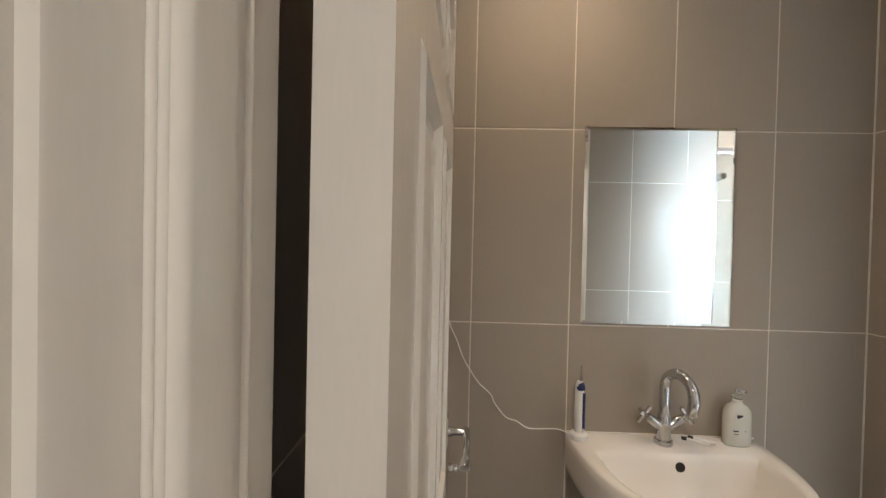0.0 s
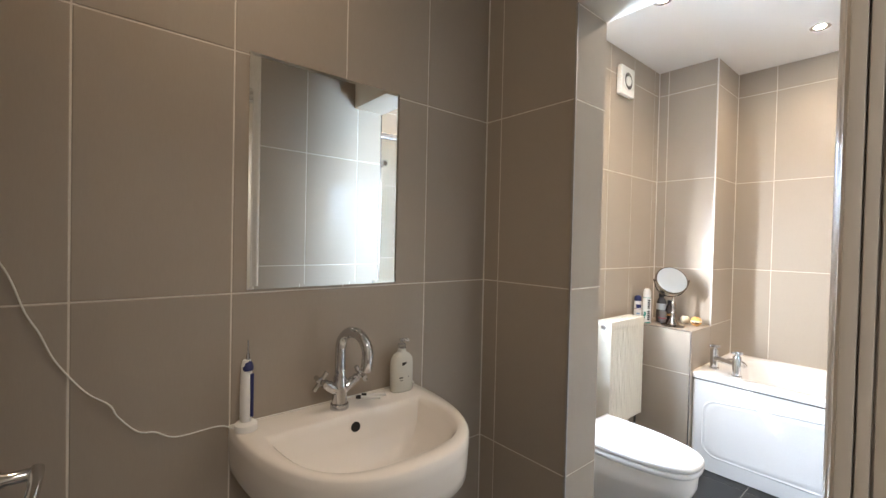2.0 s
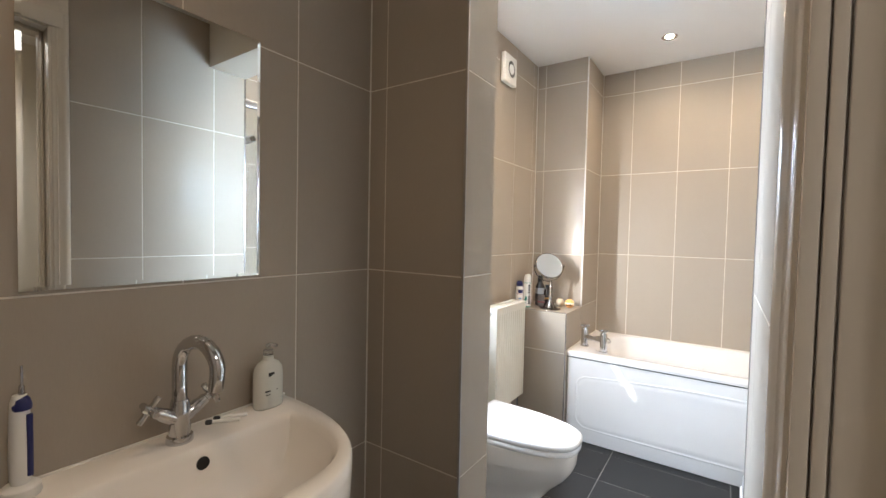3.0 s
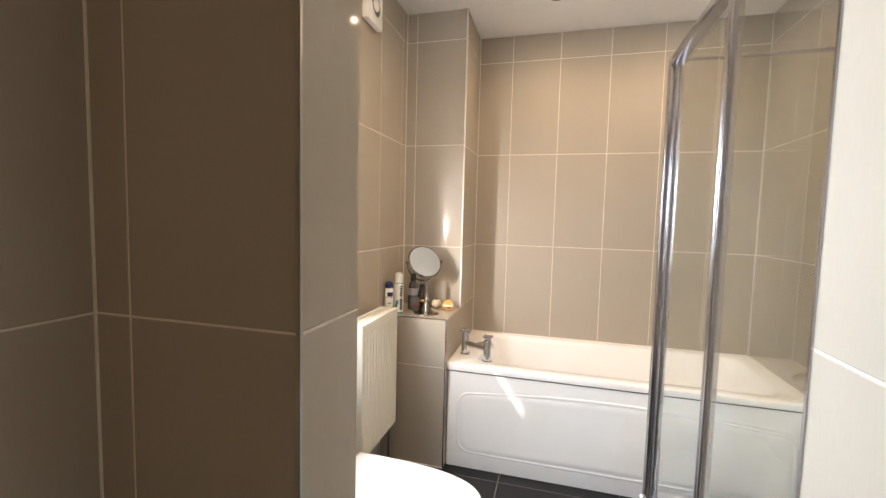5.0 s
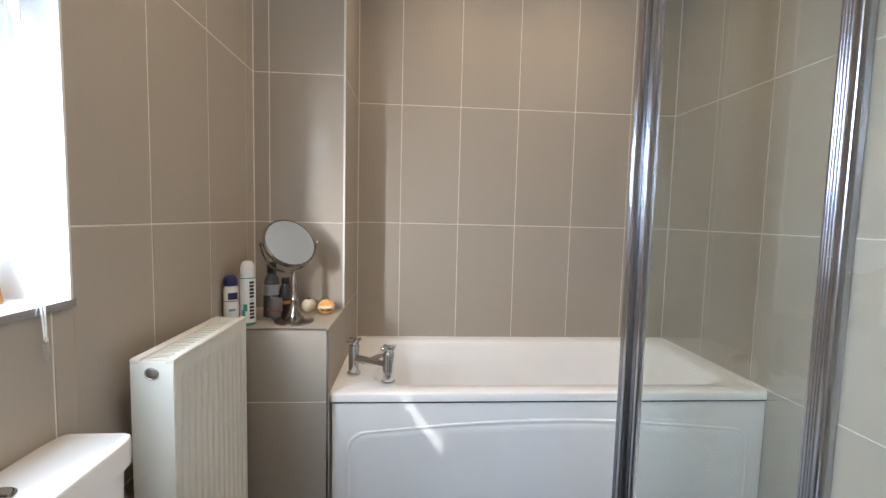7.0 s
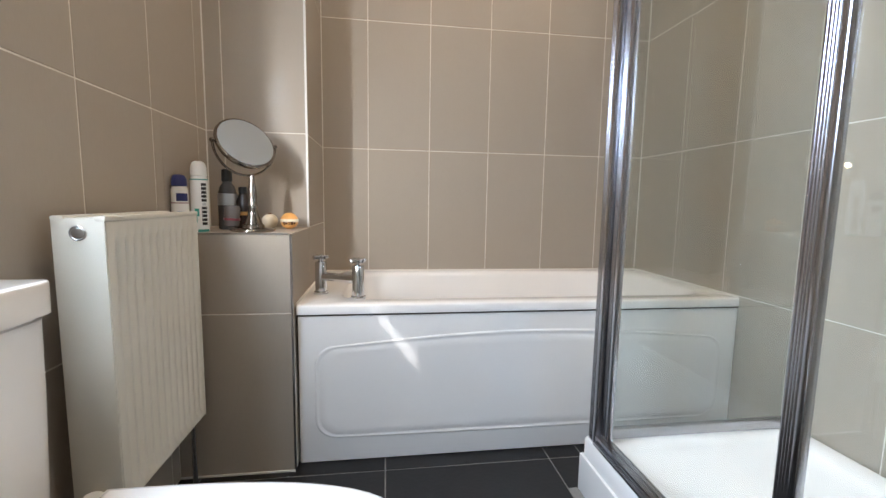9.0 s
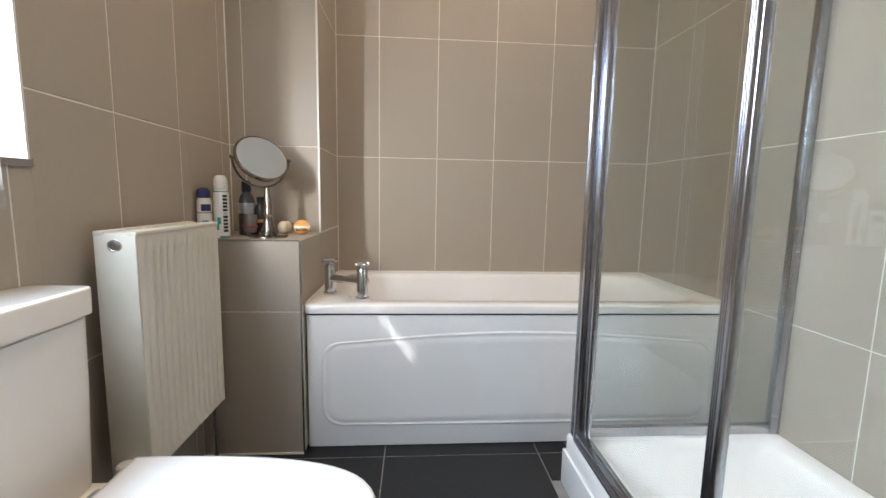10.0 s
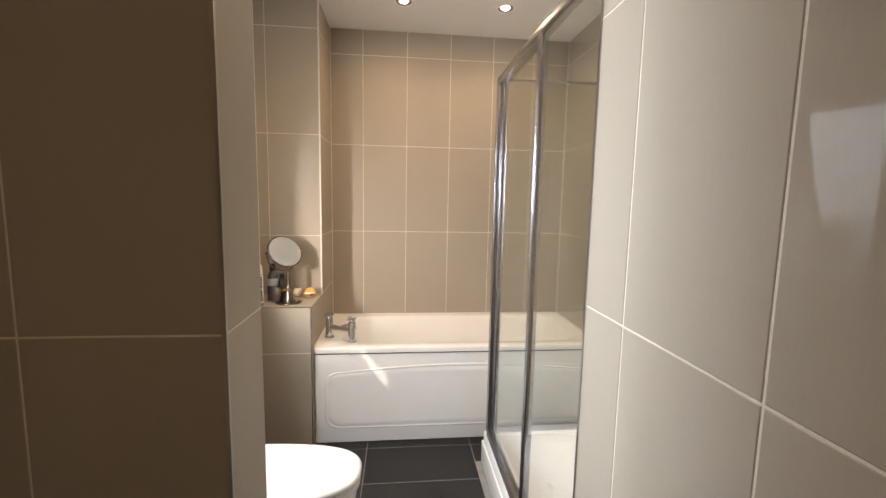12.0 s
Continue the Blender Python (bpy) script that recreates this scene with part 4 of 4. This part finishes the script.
for z in (0.255, 0.825, 1.39, 1.90):
    bm = bmesh.new()
    turned(bm, (SXR - 0.016, SHOWER_Y + 0.020, z), (SXR - 1, SHOWER_Y + 0.020, z), [(-0.001, 0.008), (0.004, 0.008), (0.0065, 0.005), (0.007, 0.001)], 14)
    part("screw_cap", bm, CHROME, side)
for name, dims in (("sliding_pane", (2.108, SXR - 0.070, SYF - 0.009, SYF - 0.004, TRAY + 0.035, TOP - 0.035)),
                   ("sliding_pane", (NIB_X1 + 0.03, 2.060, SYF + 0.010, SYF + 0.015, TRAY + 0.035, TOP - 0.035)),
                   ("side_pane", (SXR - 0.005, SXR, SHOWER_Y + 0.03, yf0 - 0.002, TRAY + 0.033, TOP - 0.011))):
    pane = piece(name, GLASS, shower, *dims, label="clear shower glass")
    pane.visible_shadow = False

bracket = thing("shower_bracket", (1.98, SHOWER_Y, 1.95), "small chrome bracket on the shower wall", "bracket")
bm = bmesh.new()
turned(bm, (1.98, SHOWER_Y - 0.001, 1.95), (1.98, 2, 1.95), [(0, 0.03), (0.008, 0.03), (0.012, 0.02), (0.05, 0.018), (0.052, 0.024), (0.075, 0.024), (0.08, 0.018)], 20)
part("bracket_body", bm, CHROME, bracket)


# ---- things on the ledge ----
LZ = BLOCK_Z
mk = thing("makeup_mirror", (3.02, 1.352, LZ), "round tilting make-up mirror on a turned nickel stand", "mirror")
bm = bmesh.new()
turned(bm, (3.02, 1.352, LZ), (3.02, 1.352, 2), [(0, 0.068), (0.003, 0.070), (0.007, 0.069), (0.010, 0.062), (0.012, 0.036), (0.022, 0.035), (0.024, 0.030), (0.032, 0.027), (0.05, 0.019), (0.075, 0.0135), (0.085, 0.017), (0.093, 0.013),
                                               (0.12, 0.015), (0.15, 0.012), (0.165, 0.009), (0.185, 0.008)], 28)
part("stand", bm, NICKEL, mk)
mc = Vector((3.018, 1.368, LZ + 0.290))
nrm = Vector((-0.70, -0.64, 0.58)).normalized()
hu = Vector((0.64, -0.70, 0)).normalized()
hv = nrm.cross(hu)
R = 0.095
bm = bmesh.new()
turned(bm, mc - nrm * 0.009, mc + nrm, [(0, R - 0.006), (0.003, R + 0.001), (0.009, R + 0.003), (0.015, R + 0.001), (0.018, R - 0.004), (0.017, R - 0.006)], 44)
part("rim", bm, NICKEL, mk)
bm = bmesh.new()
turned(bm, mc + nrm * 0.004, mc + nrm, [(0, R - 0.0055), (0.0045, R - 0.0055), (0.005, 0.001)], 44)
part("mirror_glass", bm, MIRROR, mk, "round mirror glass")
bm = bmesh.new()
arc = [mc + hu * (R + 0.009) * math.cos(a) - Vector((0, 0, 1)) * (R + 0.009) * math.sin(a) for a in np.linspace(0, math.pi, 24)]
tube(bm, arc, 0.004, 10)
for s in (-1, 1):
    turned(bm, mc + hu * s * (R - 0.002), mc + hu * s * 2, [(0, 0.004), (0.008, 0.004), (0.009, 0.007), (0.016, 0.007), (0.018, 0.004)], 14)
part("yoke", bm, NICKEL, mk)


def aerosol(x, y, h, r, cap_h, cap_mat, label, prints):
    can = thing("aerosol_can", (x, y, LZ), label, "deodorant", "aerosol cans on the ledge")
    bm = bmesh.new()
    hb = h - cap_h
    turned(bm, (x, y, LZ), (x, y, 2), [(0, r - 0.003), (0.002, r), (hb - 0.012, r), (hb - 0.003, r * 0.86), (hb, r * 0.84)], 28)
    part("can", bm, WHITEP, can)
    bm = bmesh.new()
    turned(bm, (x, y, LZ + hb), (x, y, 2), [(0, r * 0.83), (0.002, r * 0.93), (cap_h * 0.6, r * 0.90), (cap_h * 0.88, r * 0.72), (cap_h, r * 0.45)], 28)
    part("cap", bm, cap_mat, can)
    face = math.atan2(0.75 - y, 1.35 - x)
    for mat, a0, a1, z0, z1 in prints:
        bm = bmesh.new()
        ring = [(x + (r + 0.0006) * math.cos(face + radians(a)), y + (r + 0.0006) * math.sin(face + radians(a))) for a in np.linspace(a0, a1, 9)]
        quads(bm, [[(p[0], p[1], LZ + z) for p in ring] for z in (z0, z1)], False)
        part("print", bm, mat, can)
    return can


aerosol(2.950, 1.548, 0.180, 0.024, 0.036, NAVY, "short white deodorant can with a navy cap on the ledge",
        [(NAVY, -25, 55, 0.098, 0.122), (MAROON, -90, 90, 0.091, 0.0935), (material("blue_print", (0.15, 0.35, 0.6), 0.4), -20, 30, 0.058, 0.066)])
bars = [(BLACK, 8 if i != 5 else 14, 44 if i != 5 else 30, 0.022 + i * 0.0125, 0.031 + i * 0.0125) for i in range(11) if i != 5]
aerosol(2.990, 1.506, 0.226, 0.026, 0.048, WHITEP, "tall white deodorant can with upright black lettering and green marks",
        bars + [(SILVERP, 12, 38, 0.0845, 0.0935), (GREEN, -90, 90, 0.1655, 0.169), (GREEN, -50, -22, 0.03, 0.055), (GREEN, -38, -8, 0.05, 0.075), (GREEN, -20, 60, 0.0, 0.008)])


def small_bottle(name, x, y, z, lean, rows, mat, label, extra):
    b = thing(name, (x, y, z), label, "bottle", "bottles behind the make-up mirror")
    d = Vector((lean[0], lean[1], 1)).normalized()
    p = Vector((x, y, z))
    bm = bmesh.new()
    turned(bm, p, p + d, rows, 22)
    part("bottle", bm, mat, b)
    for pn, m, rr in extra:
        bm = bmesh.new()
        turned(bm, p, p + d, rr, 22)
        part(pn, bm, m, b)


small_bottle("shower_gel_bottle", 3.110, 1.462, LZ, (0, 0), [(0, 0.028), (0.003, 0.031), (0.12, 0.031), (0.15, 0.024), (0.165, 0.014), (0.17, 0.014)],
             material("smoky_bottle", (0.10, 0.095, 0.095), 0.15, vary=0.05), "smoky dark toiletry bottle with a pale label",
             [("cap", BLACK, [(0.168, 0.017), (0.172, 0.018), (0.208, 0.017), (0.212, 0.012)]), ("label", SILVERP, [(0.085, 0.0312), (0.0855, 0.0317), (0.125, 0.0317), (0.1255, 0.030)])])
small_bottle("shampoo_bottle", 3.120, 1.408, LZ, (0.0, 0.04), [(0, 0.026), (0.003, 0.028), (0.06, 0.028), (0.10, 0.026), (0.125, 0.012), (0.13, 0.012)],
             material("dark_brown_bottle", (0.05, 0.035, 0.03), 0.15, vary=0.05), "dark brown bottle with an orange label behind the mirror",
             [("label", ORANGE, [(0.05, 0.0282), (0.0505, 0.0287), (0.062, 0.0287), (0.0625, 0.028)]), ("cap", BLACK, [(0.128, 0.013), (0.13, 0.015), (0.15, 0.014)])])
small_bottle("travel_bottle", 3.050, 1.432, LZ + 0.0, (0.0, -0.06), [(0, 0.010), (0.012, 0.012), (0.016, 0.024), (0.075, 0.026), (0.085, 0.022)],
             material("smoky_travel_bottle", (0.16, 0.14, 0.13), 0.12, vary=0.05), "small smoky travel bottle standing in front of the others",
             [("label", MAROON, [(0.035, 0.0258), (0.0355, 0.0262), (0.042, 0.0265), (0.0425, 0.026)])])


def bath_ball(x, y, r, mat, label, cap=False, marks=False):
    ball = thing("bath_bomb", (x, y, LZ), label, "bath bomb", "bath bombs on the ledge")
    bm = bmesh.new()
    turned(bm, (x, y, LZ), (x, y, 2), [(r * 0.93 * (1 - math.cos(a)), r * math.sin(a)) for a in np.linspace(0.05, math.pi - 0.02, 16)], 26)
    part("ball", bm, mat, ball)
    if cap:
        bm = bmesh.new()
        turned(bm, (x, y, LZ + r * 1.72), (x, y, 2), [(0, r * 0.36), (0.003, r * 0.36), (0.007, r * 0.2)], 14)
        part("top_dot", bm, BROWNL, ball)
    if marks:
        face = math.atan2(0.75 - y, 1.35 - x)
        for k, (w, z0, z1) in enumerate(((7, 0.016, 0.03), (7, 0.018, 0.028), (6, 0.016, 0.03), (9, 0.017, 0.03), (6, 0.019, 0.028))):
            c = -42 + k * 18
            bm = bmesh.new()
            rows = []
            for z in (z0, z1):
                rr = math.sqrt(max(r * r - (z - r) ** 2, 0)) + 0.0008
                rows.append([(x + rr * math.cos(face + radians(c + a)), y + rr * math.sin(face + radians(c + a)), LZ + z * 0.94) for a in np.linspace(-w, w, 5)])
            quads(bm, rows, False)
            part("lettering", bm, BROWNL, ball, "dark brown lettering")
        bm = bmesh.new()
        turned(bm, (x, y, LZ + r * 0.8), (x, y, 2), [(0, r * 1.004), (r * 0.35, r * 0.99), (r * 0.36, r * 0.98)], 26)
        part("pale_band", bm, CREAM, ball)


bath_ball(3.185, 1.340, 0.029, CREAM, "small cream bath bomb with a dark top", cap=True)
bath_ball(3.150, 1.262, 0.032, ORANGE, "orange bath bomb with brown lettering", marks=True)

# reed diffuser on the sill
DX, DY, DZ = 2.252, 1.690, WIN_Z0 + 0.001
dif = thing("reed_diffuser", (DX, DY, DZ), "glass reed diffuser with amber oil on the window sill", "diffuser")
bm = bmesh.new()
turned(bm, (DX, DY, DZ), (DX, DY, 3), [(0, 0.033), (0.003, 0.035), (0.03, 0.031), (0.055, 0.017), (0.065, 0.0165), (0.085, 0.0175), (0.088, 0.018)], 26)
part("bottle", bm, CLEAR, dif)
bm = bmesh.new()
turned(bm, (DX, DY, DZ + 0.003), (DX, DY, 3), [(0, 0.031), (0.002, 0.0335), (0.025, 0.030), (0.04, 0.0225), (0.041, 0.001)], 26)
part("oil", bm, AMBER, dif, "amber scented oil")
bm = bmesh.new()
turned(bm, (DX, DY, DZ + 0.062), (DX, DY, 3), [(0, 0.0185), (0.002, 0.0195), (0.024, 0.0195), (0.026, 0.017)], 24)
part("collar", bm, WHITEP, dif)
for a, b in ((-0.30, 0.1), (-0.36, -0.1), (-0.22, 0.0), (-0.28, 0.25), (-0.2, 0.2), (0.32, 0.0)):
    bm = bmesh.new()
    rod(bm, (DX - a * 0.03, DY - b * 0.03, DZ + 0.006), (DX + a * 0.13, DY + b * 0.13, DZ + 0.20), 0.0022, 6)
    part("reed", bm, REED, dif)


# ---- ceiling downlights ----
def downlight(x, y, z, power, cone=155, blend=1.0, colour=(1.0, 0.73, 0.45), size=0.022):
    d = thing("downlight", (x, y, z), "recessed chrome ceiling downlight, switched on", "light", "recessed downlights")
    bm = bmesh.new()
    turned(bm, (x, y, z + 0.002), (x, y, 0), [(0, 0.046), (0.004, 0.046), (0.007, 0.042), (0.006, 0.035), (0.002, 0.030), (0.0018, 0.02)], 28)
    part("bezel", bm, CHROME, d, "chrome bezel")
    bm = bmesh.new()
    turned(bm, (x, y, z - 0.001), (x, y, 0), [(0, 0.020), (0.002, 0.020), (0.0035, 0.014), (0.004, 0.001)], 24)
    part("lens", bm, LAMP_ON, d, "glowing lamp lens")
    lamp = new("downlight_beam", bpy.data.lights.new("downlight_beam", "SPOT"))
    lamp.data.energy, lamp.data.color = power, colour
    lamp.data.spot_size, lamp.data.spot_blend, lamp.data.shadow_soft_size = radians(cone), blend, size
    lamp.location = (x, y, z - 0.012)


for x, y, share in ((3.22, 0.718, 1.25), (3.22, 0.115, 1.25), (2.33, 1.185, 0.75), (2.17, 0.79, 1.1), (2.17, -0.115, 0.6), (1.95, 1.175, 0.6)):
    downlight(x, y, CEIL, LAMP_W * share)
downlight(0.38, 1.08, CEIL, ENTRY_W, 120, 1.0, (1.0, 0.69, 0.41), 0.07)
# unseen hall lamp, added to brighten the door frame and door
downlight(0.30, -0.70, 2.45, HALL_FILL_W, 160, 1.0, (1.0, 0.93, 0.84), 0.22)


bm = bmesh.new()
box(bm, BLOCK_X - 0.005, BLOCK_X - 0.0002, COL_Y + 0.001, WINDOW_Y - 0.001, 0.0002, 0.007, 0.0015)
tagged(part("sealant_bead", bm, SEALANT), "white sealant line along the foot of the boxing", "trim", kind="structure")


# ---- trims on tiled corners ----
def trim(name, mat, *dims):
    tagged(slab(name, mat, *dims, label="metal tile trim on the corner", category="trim"), kind="structure")


trim("corner_trim", DIM_STEEL, NIB_X0 - 0.0025, NIB_X0 + 0.0045, NIB_Y - 0.0025, NIB_Y + 0.0045, 0.0, BEAM_Z - 0.001)
trim("corner_trim", ALU, NIB_X1 - 0.0045, NIB_X1 + 0.002, DOOR_Y - 0.0045, DOOR_Y + 0.0025, 0.0, BEAM_Z - 0.001)
trim("corner_trim", REVEAL, COL_X - 0.0025, COL_X + 0.005, COL_Y - 0.0025, COL_Y + 0.005, BLOCK_Z + 0.0005, CEIL - 0.001)
trim("ledge_trim", ALU, BLOCK_X - 0.0025, BLOCK_X + 0.004, COL_Y - 0.0025, COL_Y + 0.004, 0.0, BLOCK_Z - 0.002)
trim("ledge_trim", ALU, BLOCK_X - 0.0025, BLOCK_X + 0.003, COL_Y + 0.0045, WINDOW_Y - 0.001, BLOCK_Z - 0.004, BLOCK_Z + 0.0012)


for x0, x1, y0, y1, z0 in ((NIB_X0 - 0.0035, NIB_X0 + 0.001, BASIN_Y - 0.0035, BASIN_Y + 0.001, 0.0),
                           (COL_X - 0.0035, COL_X + 0.001, WINDOW_Y - 0.0035, WINDOW_Y + 0.001, BLOCK_Z),
                           (END_X - 0.0035, END_X + 0.001, COL_Y - 0.0035, COL_Y + 0.001, RIM + 0.006),
                           (END_X - 0.0035, END_X + 0.001, SHOWER_Y - 0.001, SHOWER_Y + 0.0035, RIM + 0.006),
                           (NIB_X1 - 0.001, NIB_X1 + 0.0035, SHOWER_Y - 0.001, SHOWER_Y + 0.0035, TRAY)):
    tagged(slab("corner_joint", SEALANT, x0, x1, y0, y1, z0, CEIL - 0.001, label="pale sealant joint in the tiled corner", category="trim"), kind="structure")


# ---- tiles, each a piece of its wall or of the floor ----
TILE_MESH = {}


def tile_mesh(kind, w, h, mat):
    key = (kind, round(w, 3), round(h, 3), mat.name)
    if key not in TILE_MESH:
        c, back = 0.0016, 0.006
        def at(u, v, n):
            return {"x+": (n, u, v), "x-": (-n, u, v), "y+": (u, n, v), "y-": (u, -n, v), "z+": (u, v, n)}[kind]
        bm = bmesh.new()
        rings = [[at(sx * (w / 2 - i), sy * (h / 2 - i), n) for sx, sy in ((-1, -1), (1, -1), (1, 1), (-1, 1))] for i, n in ((0, -back), (0, -c * 0.5), (c, 0.0))]
        quads(bm, rings, True, False, True)
        TILE_MESH[key] = mesh_of("tile", bm, mat, smooth=False)
    return TILE_MESH[key]


def minus(r, hole):
    u0, u1, v0, v1 = r
    a0, a1, b0, b1 = hole
    if a0 >= u1 or a1 <= u0 or b0 >= v1 or b1 <= v0:
        return [r]
    out = []
    if u0 < a0:
        out.append((u0, a0, v0, v1))
    if a1 < u1:
        out.append((a1, u1, v0, v1))
    lo, hi = max(u0, a0), min(u1, a1)
    if v0 < b0:
        out.append((lo, hi, v0, b0))
    if b1 < v1:
        out.append((lo, hi, b1, v1))
    return out


def lines(lo, hi, at, step=0.303):
    k = math.ceil((lo + 0.012 - at) / step)
    out = [lo]
    while at + k * step < hi - 0.012:
        out.append(at + k * step)
        k += 1
    return [*out, hi]


ROWS_AT = 1.178


def lay(parent, kind, plane, us, vs, mat=TILE, joint=0.0038, holes=()):
    """Tiles between the joint lines us and vs on one plane of a wall."""
    for u0, u1 in zip(us, us[1:]):
        for v0, v1 in zip(vs, vs[1:]):
            cells = [(u0, u1, v0, v1)]
            for hole in holes:
                cells = [c for r in cells for c in minus(r, hole)]
            for a0, a1, b0, b1 in cells:
                if a1 - a0 < 0.012 or b1 - b0 < 0.012:
                    continue
                # joints only along the grid; the cuts round an opening butt together
                a0, a1 = a0 + joint / 2 * (a0 == u0), a1 - joint / 2 * (a1 == u1)
                b0, b1 = b0 + joint / 2 * (b0 == v0), b1 - joint / 2 * (b1 == v1)
                ob = new("tile", tile_mesh(kind, a1 - a0, b1 - b0, mat))
                u, v = (a0 + a1) / 2, (b0 + b1) / 2
                ob.location = {"x": (plane, u, v), "y": (u, plane, v), "z": (u, v, plane)}[kind[0]]
                ob.parent = parent


ROWS_FULL = lines(0.0, CEIL, ROWS_AT, 0.603)
COLS = lines(LEFT_X, NIB_X0, 0.124)
lay(wall_basin, "y-", BASIN_Y, COLS, [v for v in ROWS_FULL if v > ROWS_AT - 0.1])
lay(wall_basin, "y-", BASIN_Y, [u for u in COLS if abs(u - 0.73) > 0.02], [v for v in ROWS_FULL if v < ROWS_AT + 0.1])
lay(wall_nib, "x-", NIB_X0, lines(NIB_Y, BASIN_Y, 1.323), ROWS_FULL)
lay(wall_nib, "y-", NIB_Y, [NIB_X0, NIB_X1], lines(0.0, BEAM_Z, ROWS_AT, 0.603))
lay(wall_nib, "x+", NIB_X1, [NIB_Y, 1.30, WINDOW_Y], ROWS_FULL)
lay(wall_door, "y+", DOOR_Y, lines(JAMB_R + 0.056, NIB_X1, 1.345), ROWS_FULL)
lay(wall_left, "x+", LEFT_X, lines(DOOR_Y, BASIN_Y, 1.1), ROWS_FULL)
lay(wall_window, "y-", WINDOW_Y, lines(NIB_X1, COL_X, 2.571), ROWS_FULL, holes=((WIN_X0, WIN_X1, WIN_Z0 - 0.012, WIN_Z1), (BLOCK_X, COL_X, 0, BLOCK_Z)))
lay(wall_column, "x-", COL_X, lines(COL_Y, WINDOW_Y, 1.513), [BLOCK_Z, *[v for v in ROWS_FULL if v > BLOCK_Z]])
lay(wall_column, "y-", COL_Y, [COL_X, END_X], [BLOCK_Z, *[v for v in ROWS_FULL if v > BLOCK_Z]])
lay(boxing, "x-", BLOCK_X, [COL_Y, WINDOW_Y], [0, 0.553, BLOCK_Z])
lay(boxing, "y-", COL_Y, [BLOCK_X, COL_X, END_X], [RIM, BLOCK_Z])
lay(boxing, "z+", BLOCK_Z, [BLOCK_X, COL_X], [COL_Y, WINDOW_Y])
lay(wall_end, "x-", END_X, lines(SHOWER_Y, COL_Y, 0.688), [RIM - 0.01, *[v for v in ROWS_FULL if v > RIM + 0.1]])
lay(wall_shower, "y+", SHOWER_Y, lines(NIB_X1, END_X, 2.442), ROWS_FULL)
lay(wall_shower_end, "x+", NIB_X1, lines(SHOWER_Y, DOOR_Y, 0.0), ROWS_FULL)
lay(floor, "z+", 0.0, lines(LEFT_X, PX + 0.02, 2.588), lines(HALL_Y + 0.13, WINDOW_Y, 0.908, 0.605), FLOOR_TILE, 0.004)
lay(floor_shower, "z+", 0.0, [tx1 + 0.008, 2.891, PX + 0.02], [SHOWER_Y, HALL_Y, HALL_Y + 0.13], FLOOR_TILE, 0.004)
